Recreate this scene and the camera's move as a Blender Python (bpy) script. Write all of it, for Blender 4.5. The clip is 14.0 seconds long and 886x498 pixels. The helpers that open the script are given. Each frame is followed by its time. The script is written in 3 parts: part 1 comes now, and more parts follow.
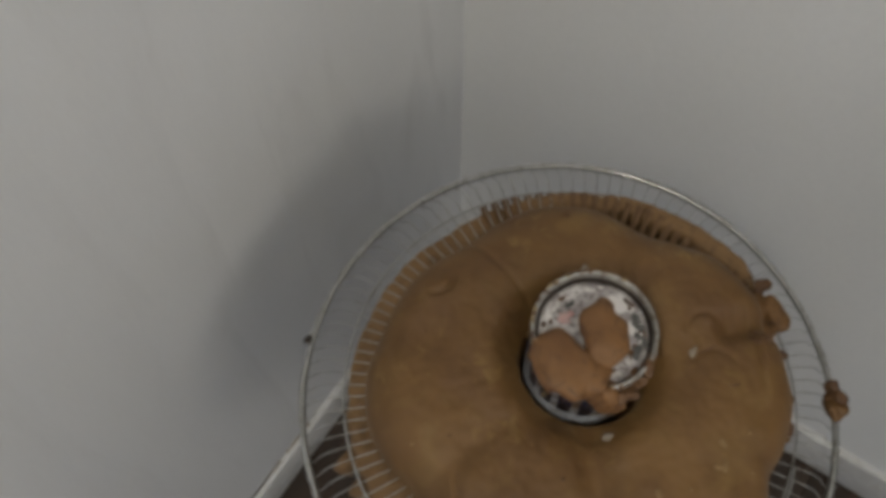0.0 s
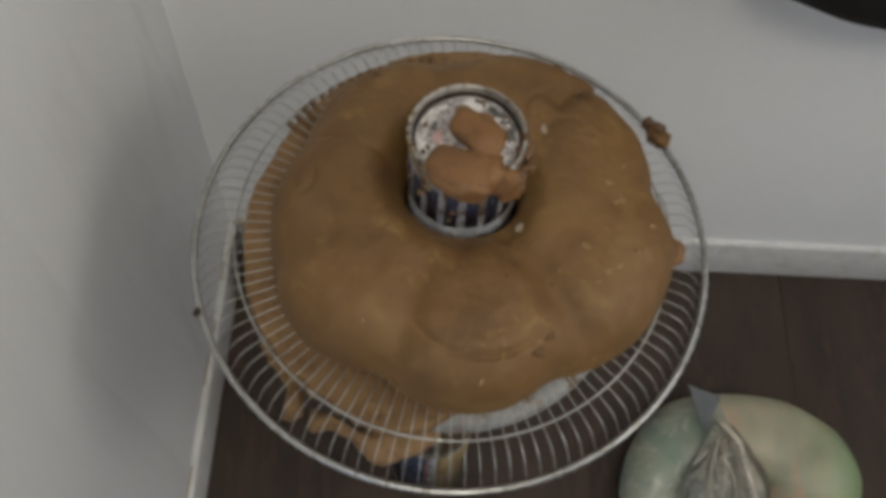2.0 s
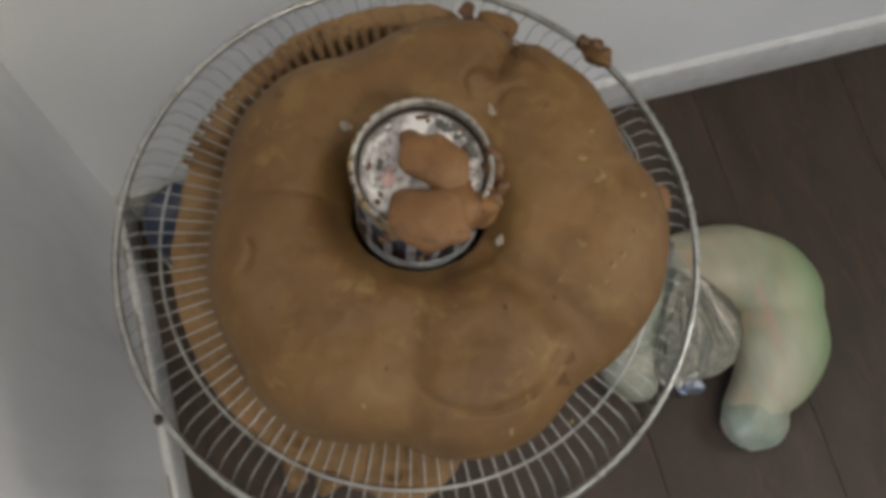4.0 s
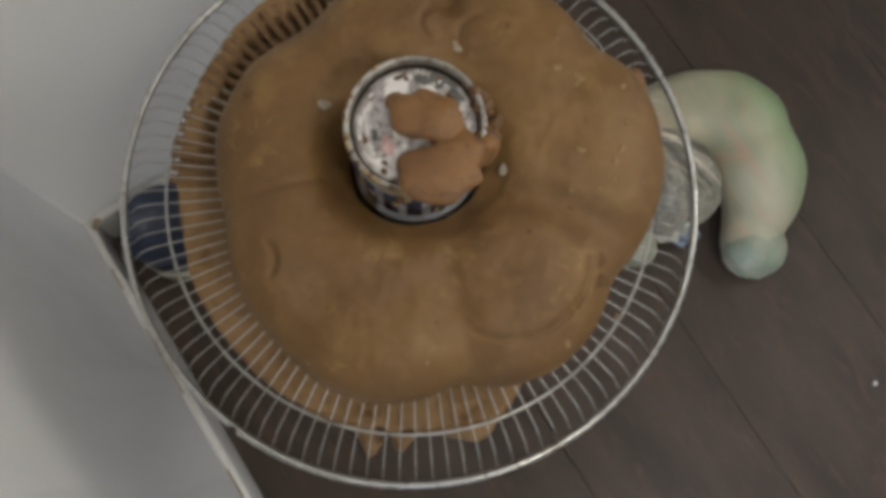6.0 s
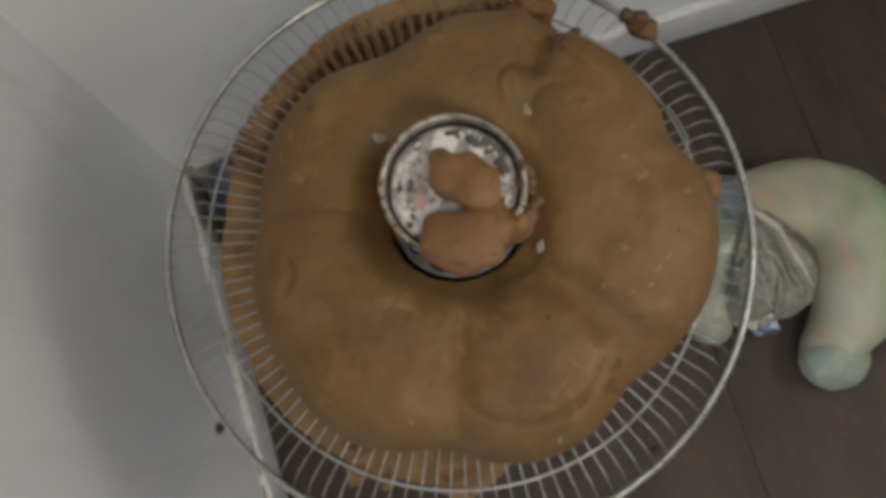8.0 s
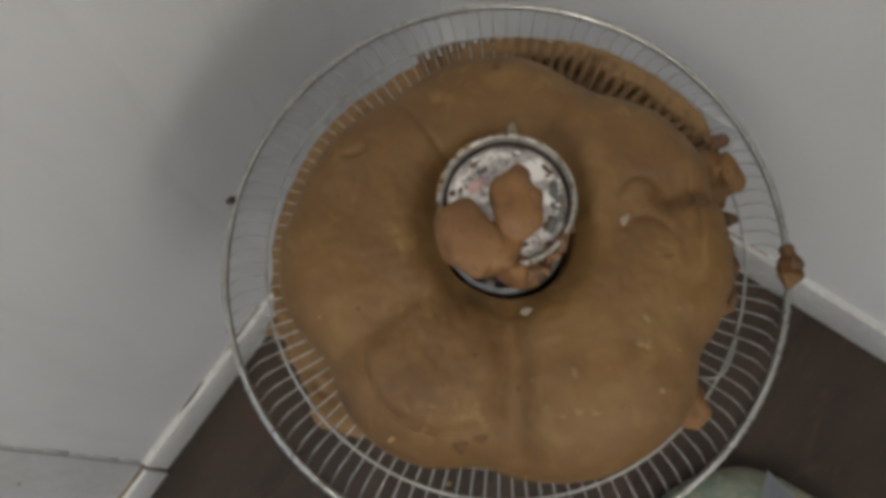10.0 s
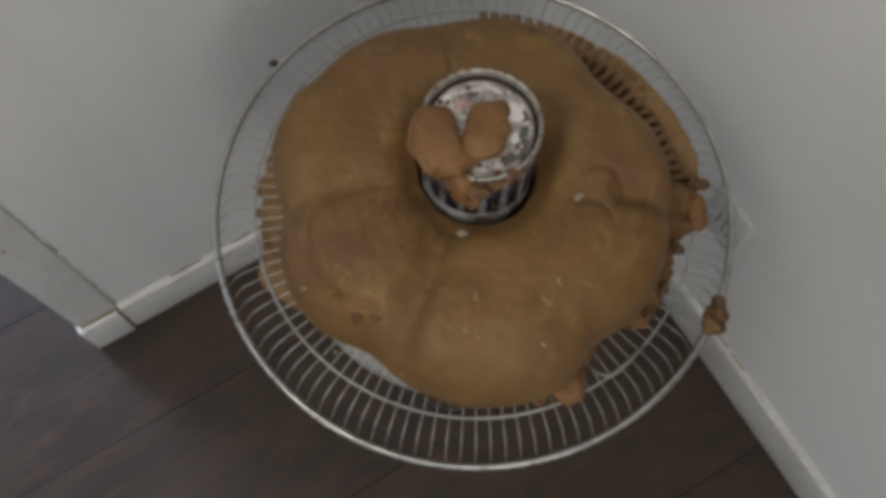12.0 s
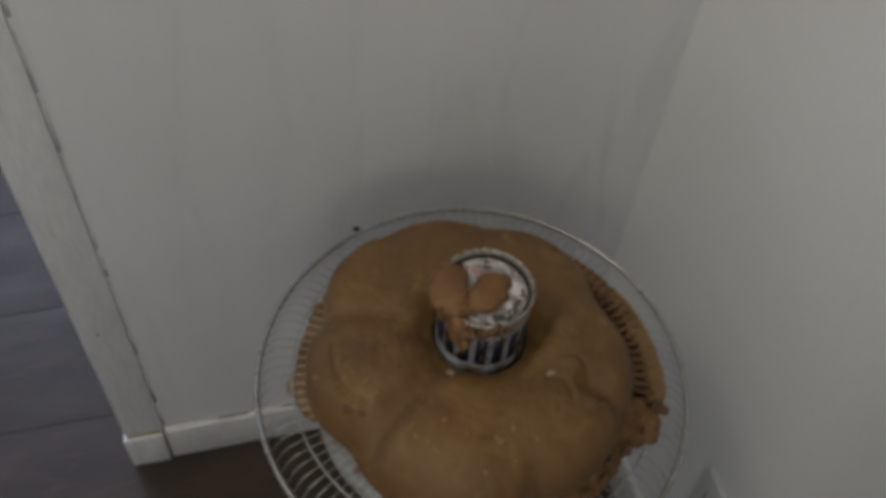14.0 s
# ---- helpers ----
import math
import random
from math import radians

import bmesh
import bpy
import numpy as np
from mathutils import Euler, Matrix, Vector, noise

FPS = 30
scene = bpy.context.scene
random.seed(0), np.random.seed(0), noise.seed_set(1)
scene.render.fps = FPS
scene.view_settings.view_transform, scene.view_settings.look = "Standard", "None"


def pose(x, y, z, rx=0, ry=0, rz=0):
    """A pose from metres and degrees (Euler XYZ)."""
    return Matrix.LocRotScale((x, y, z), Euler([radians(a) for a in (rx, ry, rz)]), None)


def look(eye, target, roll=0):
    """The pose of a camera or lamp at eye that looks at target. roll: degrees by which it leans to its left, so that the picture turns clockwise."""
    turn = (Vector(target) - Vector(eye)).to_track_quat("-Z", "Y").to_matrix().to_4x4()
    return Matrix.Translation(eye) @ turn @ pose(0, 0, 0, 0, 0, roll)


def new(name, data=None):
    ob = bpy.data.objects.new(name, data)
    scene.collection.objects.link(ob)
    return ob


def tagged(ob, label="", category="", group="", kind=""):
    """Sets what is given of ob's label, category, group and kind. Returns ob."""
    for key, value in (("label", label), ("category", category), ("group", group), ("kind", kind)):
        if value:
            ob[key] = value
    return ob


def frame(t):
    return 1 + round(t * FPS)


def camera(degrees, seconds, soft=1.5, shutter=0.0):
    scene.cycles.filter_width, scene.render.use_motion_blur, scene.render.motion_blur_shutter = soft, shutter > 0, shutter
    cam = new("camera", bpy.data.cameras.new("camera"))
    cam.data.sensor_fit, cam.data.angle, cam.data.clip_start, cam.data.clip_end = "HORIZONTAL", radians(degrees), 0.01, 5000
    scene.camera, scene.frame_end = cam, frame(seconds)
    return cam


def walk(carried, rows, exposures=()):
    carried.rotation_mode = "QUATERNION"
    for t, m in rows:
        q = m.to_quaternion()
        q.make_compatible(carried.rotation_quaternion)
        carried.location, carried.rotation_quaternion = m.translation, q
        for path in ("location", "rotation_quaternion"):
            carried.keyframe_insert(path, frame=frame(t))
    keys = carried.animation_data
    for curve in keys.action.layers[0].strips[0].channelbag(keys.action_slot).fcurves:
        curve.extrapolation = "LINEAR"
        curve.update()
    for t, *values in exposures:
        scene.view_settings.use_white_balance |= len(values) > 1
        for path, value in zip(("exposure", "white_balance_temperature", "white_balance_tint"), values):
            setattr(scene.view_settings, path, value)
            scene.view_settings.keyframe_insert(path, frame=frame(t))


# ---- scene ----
cam = camera(50.0, 14.0, soft=4.5)
PATH = [
    (0, (0.3267, -0.5059, 1.23), (-0.1696, 0.2029, -0.5732), -0.85),
    (0.5, (0.3131, -0.5876, 1.1998), (-0.0592, 0.3073, -0.5497), 4.23),
    (1, (0.3214, -0.6265, 1.2016), (0.0738, 0.3151, -0.5454), 5.72),
    (1.5, (0.302, -0.6235, 1.1962), (0.1669, 0.311, -0.5668), 4.74),
    (2, (0.2618, -0.628, 1.1938), (0.3105, 0.3057, -0.5742), 5.42),
    (2.5, (0.2425, -0.6194, 1.1737), (0.3784, 0.2221, -0.6355), 6.95),
    (3, (0.2382, -0.5481, 1.1671), (0.45, 0.1823, -0.6827), 11.70),
    (5.5, (0.2065, -0.442, 1.1668), (0.4776, -0.1188, -0.7882), 8.69),
    (6, (0.2032, -0.4373, 1.1829), (0.4622, -0.12, -0.7748), 6.89),
    (6.5, (0.2008, -0.4286, 1.1877), (0.3787, -0.066, -0.7711), -6.49),
    (7, (0.2307, -0.4017, 1.1741), (0.3891, -0.0978, -0.7963), -4.29),
    (7.5, (0.2507, -0.3893, 1.1791), (0.334, -0.0225, -0.7852), -12.71),
    (8, (0.2657, -0.4203, 1.1753), (0.2962, -0.0271, -0.7855), -13.09),
    (10.5, (0.4135, -0.4316, 1.206), (-0.0271, -0.1075, -0.7177), -4.93),
    (11, (0.4624, -0.409, 1.2192), (0.0177, -0.0773, -0.7023), 4.49),
    (11.5, (0.4784, -0.4301, 1.2287), (0.0291, -0.0194, -0.6765), 9.22),
    (12, (0.4884, -0.4512, 1.2217), (-0.0669, -0.1022, -0.6677), 1.19),
    (12.5, (0.5075, -0.4537, 1.2265), (-0.1255, -0.0532, -0.6279), 2.71),
    (13, (0.5517, -0.4538, 1.2477), (-0.2353, -0.0656, -0.5495), 3.00),
    (13.5, (0.6096, -0.4563, 1.2757), (-0.3257, -0.0673, -0.4488), 5.82),
    (14, (0.6669, -0.4617, 1.3039), (-0.4865, -0.0847, -0.286), 5.59),
]
EXPOSURES = [(0.0, -0.43), (0.5, -0.29), (1.0, -0.20), (1.5, -0.20), (2.0, -0.12), (3.0, 0.03), (5.5, 0.07), (6.5, 0.05), (8.0, -0.12), (10.5, -0.12), (12.5, -0.33), (13.5, -0.57), (14.0, -0.84)]
walk(cam, [(t, look(eye, target, roll)) for t, eye, target, roll in PATH], EXPOSURES)

# ---- light: a window behind the camera, a lamp on the ceiling, and a cooler window in the next room ----
world = bpy.data.worlds.new("world")
scene.world = world
world.use_nodes = True
wn = world.node_tree.nodes
sky = wn.new("ShaderNodeTexSky")
sky.sky_type, sky.sun_disc = "NISHITA", False
sky.sun_elevation, sky.sun_rotation = radians(35), radians(200)
world.node_tree.links.new(sky.outputs[0], wn["Background"].inputs[0])
wn["Background"].inputs[1].default_value = 0.06


def window_light(name, eye, target, w, h, watts, colour):
    data = bpy.data.lights.new(name, "AREA")
    data.shape, data.size, data.size_y, data.energy, data.color = "RECTANGLE", w, h, watts, colour
    ob = new(name, data)
    ob.matrix_world = look(eye, target)
    return ob


EAST, SOUTH, TOP, NEXT = 1.70, -1.70, 2.45, -1.70
window_light("daylight_east", (EAST - 0.01, -0.74, 1.72), (0.15, -0.42, 1.00), 0.54, 0.40, 7.4, (1.0, 0.952, 0.825))
window_light("ceiling_light", (0.44, -1.28, TOP - 0.02), (0.40, -0.40, 0.60), 0.50, 0.50, 16.9, (1.0, 0.952, 0.825))
window_light("daylight_next_room", (NEXT + 0.01, -1.15, 1.60), (0.0, -0.95, 0.0), 0.7, 0.9, 50, (0.62, 0.74, 1.0))


# ---- materials ----
def mat(name, a, b, scale=12.0, rough=0.6, metal=0.0, bump=0.15, fine=160.0, bump_dist=0.002, spec=0.5,
        stretch=(1, 1, 1), c=None, spots=None, per_object=0.0, sss=0.0, grain=0.14, flecks=None, across=None):
    """Two tones mixed at a coarse scale, a fine grain over them and a fine relief. spots: (scale, low, high, tone)."""
    m = bpy.data.materials.new(name)
    m.use_nodes = True
    t = m.node_tree
    n, l = t.nodes, t.links
    bsdf = n["Principled BSDF"]
    co = n.new("ShaderNodeTexCoord")
    mp = n.new("ShaderNodeMapping")
    mp.inputs["Scale"].default_value = stretch
    l.new(co.outputs["Object"], mp.inputs["Vector"])

    def noise_tex(s, detail=5.0, dist=0.0):
        x = n.new("ShaderNodeTexNoise")
        x.inputs["Scale"].default_value, x.inputs["Detail"].default_value = s, detail
        x.inputs["Distortion"].default_value = dist
        l.new(mp.outputs[0], x.inputs["Vector"])
        return x

    def ramp(src, lo, hi):
        x = n.new("ShaderNodeMapRange")
        x.inputs["From Min"].default_value, x.inputs["From Max"].default_value = lo, hi
        l.new(src, x.inputs["Value"])
        return x.outputs[0]

    def mix(fac, p, q):
        x = n.new("ShaderNodeMix")
        x.data_type = "RGBA"
        for sock, v in ((x.inputs[0], fac), (x.inputs[6], p), (x.inputs[7], q)):
            if hasattr(v, "is_linked"):
                l.new(v, sock)
            else:
                sock.default_value = (*v, 1) if isinstance(v, tuple) else v
        return x.outputs[2]

    big, small = noise_tex(scale, 6, 0.4), noise_tex(fine, 3)
    col = mix(ramp(big.outputs[0], 0.35, 0.68), a, b)
    if c:
        col = mix(ramp(noise_tex(scale * 2.7, 4, 1.0).outputs[0], 0.52, 0.72), col, c)
    if spots:
        col = mix(ramp(noise_tex(spots[0], 2).outputs[0], spots[1], spots[2]), col, spots[3])
    if across:
        sep = n.new("ShaderNodeSeparateXYZ")
        l.new(co.outputs["Object"], sep.inputs[0])
        wob = n.new("ShaderNodeMath")
        wob.operation, wob.inputs[1].default_value = "MULTIPLY_ADD", across[1] * 0.9
        l.new(noise_tex(14, 4).outputs[0], wob.inputs[0])
        l.new(sep.outputs[0], wob.inputs[2])
        col = mix(ramp(wob.outputs[0], across[0], across[0] + across[1]), col, across[2])
    if flecks:
        patch = ramp(noise_tex(flecks[0] * 0.16, 2).outputs[0], 0.50, 0.66)
        dot = ramp(noise_tex(flecks[0], 3, 0.6).outputs[0], flecks[1], flecks[2])
        both = n.new("ShaderNodeMath")
        both.operation = "MULTIPLY"
        l.new(patch, both.inputs[0])
        l.new(dot, both.inputs[1])
        col = mix(both.outputs[0], col, flecks[3])
    speck = n.new("ShaderNodeMapRange")
    speck.inputs["To Min"].default_value, speck.inputs["To Max"].default_value = 1 - grain, 1 + grain
    l.new(small.outputs[0], speck.inputs["Value"])
    hsv = n.new("ShaderNodeHueSaturation")
    l.new(col, hsv.inputs["Color"])
    val = speck.outputs[0]
    if per_object:
        info = n.new("ShaderNodeObjectInfo")
        pr = n.new("ShaderNodeMapRange")
        pr.inputs["To Min"].default_value, pr.inputs["To Max"].default_value = 1 - per_object, 1 + per_object
        l.new(info.outputs["Random"], pr.inputs["Value"])
        mul = n.new("ShaderNodeMath")
        mul.operation = "MULTIPLY"
        l.new(val, mul.inputs[0])
        l.new(pr.outputs[0], mul.inputs[1])
        val = mul.outputs[0]
    l.new(val, hsv.inputs["Value"])
    l.new(hsv.outputs[0], bsdf.inputs["Base Color"])
    rr = n.new("ShaderNodeMapRange")
    rr.inputs["To Min"].default_value, rr.inputs["To Max"].default_value = max(0.02, rough - 0.1), min(1, rough + 0.1)
    l.new(big.outputs[0], rr.inputs["Value"])
    l.new(rr.outputs[0], bsdf.inputs["Roughness"])
    bsdf.inputs["Metallic"].default_value = metal
    bsdf.inputs["Specular IOR Level"].default_value = spec
    if sss:
        bsdf.inputs["Subsurface Weight"].default_value = sss
        bsdf.inputs["Subsurface Radius"].default_value = (0.02, 0.02, 0.012)
        bsdf.inputs["Subsurface Scale"].default_value = 0.3
    if bump:
        add = n.new("ShaderNodeMath")
        add.operation = "ADD"
        l.new(big.outputs[0], add.inputs[0])
        l.new(small.outputs[0], add.inputs[1])
        bp = n.new("ShaderNodeBump")
        bp.inputs["Strength"].default_value, bp.inputs["Distance"].default_value = bump, bump_dist
        l.new(add.outputs[0], bp.inputs["Height"])
        l.new(bp.outputs[0], bsdf.inputs["Normal"])
    return m


PAINT = mat("wall_paint", (0.81, 0.808, 0.802), (0.775, 0.772, 0.765), 3.5, 0.55, bump=0.04, fine=220, stretch=(1, 1, 0.6), grain=0.03)
# scuff tones, with weaker light on the west wall put into the base
SCUFFED_DIM = mat("scuffed_dimmed_wall_paint", (0.725, 0.723, 0.722), (0.675, 0.673, 0.672), 3, 0.55, bump=0.03, fine=220, stretch=(1, 2.2, 0.40), c=(0.645, 0.641, 0.638), grain=0.03)
CASING = mat("casing_paint", (0.74, 0.74, 0.735), (0.68, 0.678, 0.67), 9, 0.45, bump=0.12, fine=120, c=(0.65, 0.64, 0.62), stretch=(1, 2.0, 0.4))
SCUFF = mat("grey_scuff", (0.58, 0.572, 0.56), (0.70, 0.695, 0.69), 50, 0.7, bump=0.2)
TRIM = mat("trim_paint", (0.66, 0.655, 0.64), (0.58, 0.57, 0.555), 14, 0.45, bump=0.15, fine=120, c=(0.54, 0.52, 0.49))
GRIME = mat("grime", (0.22, 0.16, 0.10), (0.34, 0.27, 0.19), 60, 0.85, bump=0.3)
CEIL = mat("ceiling_paint", (0.78, 0.78, 0.77), (0.74, 0.74, 0.73), 3, 0.8, bump=0.1)
PLANK = mat("dark_laminate", (0.056, 0.0392, 0.0292), (0.037, 0.0278, 0.0217), 6, 0.5, bump=0.08, fine=90, stretch=(3.0, 0.9, 1), c=(0.072, 0.0430, 0.0318), per_object=0.08, spec=0.25)
SUB = mat("plank_joint", (0.012, 0.010, 0.009), (0.02, 0.016, 0.014), 20, 0.9)
FOAM = mat("cured_foam", (0.178, 0.091, 0.0248), (0.132, 0.066, 0.0190), 16, 0.62, bump=0.22, fine=190, bump_dist=0.0012, c=(0.184, 0.102, 0.030), spots=(20, 0.52, 0.80, (0.112, 0.053, 0.0178)), sss=0.05, grain=0.10, flecks=(120, 0.56, 0.74, (0.245, 0.148, 0.048)))
FOAM_LOW = mat("rough_cured_foam", (0.245, 0.142, 0.060), (0.190, 0.108, 0.045), 34, 0.75, bump=0.4, fine=170, bump_dist=0.002, c=(0.150, 0.084, 0.036))
FOAM_RIB = mat("ribs_of_foam", (0.190, 0.104, 0.042), (0.142, 0.077, 0.033), 60, 0.7, bump=0.4, fine=200, bump_dist=0.0015, c=(0.175, 0.100, 0.048))
FOAM_BLOB = mat("smooth_foam", (0.205, 0.096, 0.029), (0.150, 0.068, 0.022), 45, 0.6, bump=0.25, fine=240, bump_dist=0.001, c=(0.105, 0.049, 0.019), sss=0.05, grain=0.10, flecks=(140, 0.58, 0.72, (0.26, 0.145, 0.05)))
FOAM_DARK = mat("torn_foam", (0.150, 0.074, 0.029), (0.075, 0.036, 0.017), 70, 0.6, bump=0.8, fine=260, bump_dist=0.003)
FOAM_TORN = mat("torn_foam_apron", (0.190, 0.096, 0.029), (0.128, 0.060, 0.0190), 55, 0.7, bump=0.7, fine=210, bump_dist=0.0025, c=(0.080, 0.038, 0.0165), flecks=(150, 0.54, 0.68, (0.26, 0.155, 0.055)))
CHIP = mat("pale_foam_chip", (0.275, 0.175, 0.075), (0.195, 0.115, 0.045), 220, 0.6, bump=0.5)
PIT_SHADE = mat("pit_shade", (0.100, 0.050, 0.018), (0.122, 0.062, 0.022), 160, 0.8, bump=0.5)
GLUE = mat("dry_white_glue", (0.32, 0.28, 0.225), (0.22, 0.165, 0.11), 160, 0.35, bump=0.3)
CHROME = mat("galvanised_wire", (0.52, 0.52, 0.50), (0.38, 0.38, 0.36), 30, 0.32, metal=0.8, bump=0.1, c=(0.23, 0.205, 0.17))
RIM_METAL = mat("galvanised_rim", (0.51, 0.51, 0.50), (0.38, 0.38, 0.36), 60, 0.31, metal=0.88, bump=0.2, c=(0.24, 0.215, 0.18))
TIN = mat("tin_plate", (0.46, 0.445, 0.415), (0.30, 0.28, 0.25), 60, 0.33, metal=0.75, bump=0.35, fine=200, c=(0.15, 0.105, 0.070))
PANEL = mat("spattered_can_end", (0.46, 0.42, 0.41), (0.27, 0.24, 0.235), 130, 0.42, metal=0.25, bump=0.5, fine=300, c=(0.085, 0.066, 0.058), spots=(70, 0.50, 0.60, (0.74, 0.71, 0.69)))
STAIN = mat("tarnished_tin", (0.085, 0.085, 0.080), (0.15, 0.145, 0.135), 150, 0.45, metal=0.3, bump=0.3)
GOLD = mat("lacquered_tin", (0.40, 0.30, 0.15), (0.22, 0.16, 0.09), 70, 0.35, metal=0.6, bump=0.3)
SILVER_LABEL = mat("silver_label", (0.34, 0.36, 0.39), (0.20, 0.21, 0.23), 70, 0.38, metal=0.35, bump=0.2, c=(0.13, 0.10, 0.075), spots=(60, 0.52, 0.62, (0.10, 0.065, 0.040)))
NAVY = mat("navy_print", (0.011, 0.0125, 0.032), (0.007, 0.008, 0.018), 80, 0.35, bump=0.1)
BLUE = mat("blue_print", (0.026, 0.036, 0.070), (0.018, 0.024, 0.048), 30, 0.4, bump=0.15)
RED = mat("red_print", (0.20, 0.075, 0.06), (0.15, 0.06, 0.05), 40, 0.4, bump=0.1)
PINK = mat("pink_smear", (0.44, 0.25, 0.23), (0.42, 0.33, 0.31), 160, 0.5, bump=0.2)
FLAKE = mat("white_flake", (0.66, 0.63, 0.61), (0.46, 0.43, 0.41), 200, 0.5, bump=0.4)
WHITE = mat("white_plastic", (0.66, 0.67, 0.67), (0.58, 0.58, 0.57), 18, 0.4, bump=0.1)
GREY_LID = mat("grey_white_plastic", (0.33, 0.33, 0.315), (0.25, 0.245, 0.23), 30, 0.45, bump=0.15, c=(0.19, 0.155, 0.12), spots=(45, 0.58, 0.66, (0.14, 0.085, 0.045)))
CREAM = mat("cream_plastic", (0.58, 0.55, 0.46), (0.44, 0.42, 0.35), 30, 0.45, bump=0.15)
BLACK = mat("black_plastic", (0.010, 0.009, 0.009), (0.016, 0.014, 0.013), 12, 0.55, bump=0.1, spec=0.25)
BAG = mat("pale_green_film", (0.415, 0.380, 0.275), (0.325, 0.325, 0.225), 14, 0.42, bump=0.6, fine=60, c=(0.455, 0.335, 0.235), sss=0.1, grain=0.12, across=(0.732, 0.055, (0.235, 0.310, 0.165)), stretch=(1, 0.35, 1))
# the palest tone paints highlights into the crumpled film
NECK = mat("crumpled_clear_film", (0.540, 0.500, 0.410), (0.370, 0.390, 0.335), 34, 0.22, bump=0.8, fine=110, c=(0.74, 0.70, 0.61), bump_dist=0.003)
WRAP = mat("grey_green_film", (0.320, 0.320, 0.250), (0.195, 0.255, 0.195), 16, 0.28, bump=0.8, fine=50, c=(0.44, 0.40, 0.32), sss=0.05)
FLAP = mat("brownish_clear_film", (0.270, 0.240, 0.195), (0.225, 0.205, 0.170), 30, 0.3, bump=0.25, fine=90)
TOE = mat("blue_green_film", (0.255, 0.285, 0.210), (0.200, 0.245, 0.180), 22, 0.38, bump=0.3, fine=70, c=(0.31, 0.295, 0.22), sss=0.08)
TIP = mat("bluish_clear_film", (0.300, 0.310, 0.320), (0.225, 0.235, 0.250), 40, 0.3, bump=0.3)
RIDGE = mat("film_fold", (0.60, 0.53, 0.42), (0.36, 0.33, 0.27), 60, 0.3, bump=0.3)
SHINE = mat("shiny_foil", (0.36, 0.40, 0.47), (0.20, 0.23, 0.29), 60, 0.28, metal=0.7, bump=0.3)
DIRT = mat("dark_dirt", (0.03, 0.02, 0.015), (0.06, 0.04, 0.03), 90, 0.8, bump=0.4)
SLOT = mat("slot_shadow", (0.16, 0.15, 0.14), (0.20, 0.19, 0.18), 60, 0.7, bump=0)


# ---- mesh helpers ----
def mesh_of(bm, name, material, smooth=True):
    me = bpy.data.meshes.new(name)
    bmesh.ops.recalc_face_normals(bm, faces=bm.faces)
    bm.to_mesh(me)
    bm.free()
    for p in me.polygons:
        p.use_smooth = smooth
    me.materials.append(material)
    return me


def thing(name, label, category, group="", kind="", at=(0, 0, 0)):
    ob = new(name)
    ob.location = at
    ob.empty_display_size = 0.02
    return tagged(ob, label, category, group, kind)


def part(name, bm, material, parent, label="", smooth=True):
    ob = new(name, mesh_of(bm, name, material, smooth))
    if parent:
        ob.parent = parent
        place = parent.location
        while parent.parent:
            parent = parent.parent
            place = place + parent.location
        ob.location = -place
    return tagged(ob, label)


def solid(name, bm, material, label, category, group="", kind="", smooth=False):
    return tagged(new(name, mesh_of(bm, name, material, smooth)), label, category, group, kind)


def box(bm, lo, hi, bevel=0.0):
    lo, hi = Vector(lo), Vector(hi)
    g = bmesh.ops.create_cube(bm, size=1, matrix=Matrix.LocRotScale((lo + hi) / 2, None, hi - lo))
    if bevel:
        es = {e for v in g["verts"] for e in v.link_edges}
        bmesh.ops.bevel(bm, geom=list(es), offset=bevel, segments=2, affect="EDGES", profile=0.6)
    return bm


def tube(bm, pts, rad, n=8, closed=False):
    """A tube along a line of points; rad is a number or one per point."""
    pts = [Vector(p) for p in pts]
    k = len(pts)
    rads = rad if isinstance(rad, (list, tuple)) else [rad] * k
    rings, side = [], None
    for i, p in enumerate(pts):
        a = pts[(i - 1) % k] if closed or i else p
        b = pts[(i + 1) % k] if closed or i < k - 1 else p
        d = (b - a).normalized()
        if side is None:
            side = d.orthogonal().normalized() if abs(d.z) > 0.9 else d.cross(Vector((0, 0, 1))).normalized()
        side = (side - d * side.dot(d)).normalized()
        up = d.cross(side)
        rings.append([bm.verts.new(p + rads[i] * (math.cos(2 * math.pi * j / n) * side + math.sin(2 * math.pi * j / n) * up)) for j in range(n)])
    for i in range(k if closed else k - 1):
        r, s = rings[i], rings[(i + 1) % k]
        for j in range(n):
            bm.faces.new((r[j], r[(j + 1) % n], s[(j + 1) % n], s[j]))
    if not closed:
        bm.faces.new(rings[0])
        bm.faces.new(rings[-1])
    return bm


def lathe(bm, profile, centre=(0, 0), n=48, cap=True):
    """Turns a profile of (radius, z) about an upright axis."""
    rings = []
    for r, z in profile:
        rings.append([bm.verts.new((centre[0] + r * math.cos(2 * math.pi * j / n), centre[1] + r * math.sin(2 * math.pi * j / n), z)) for j in range(n)])
    for a, b in zip(rings, rings[1:]):
        for j in range(n):
            bm.faces.new((a[j], a[(j + 1) % n], b[(j + 1) % n], b[j]))
    if cap:
        bm.faces.new(rings[0])
        bm.faces.new(rings[-1])
    return bm


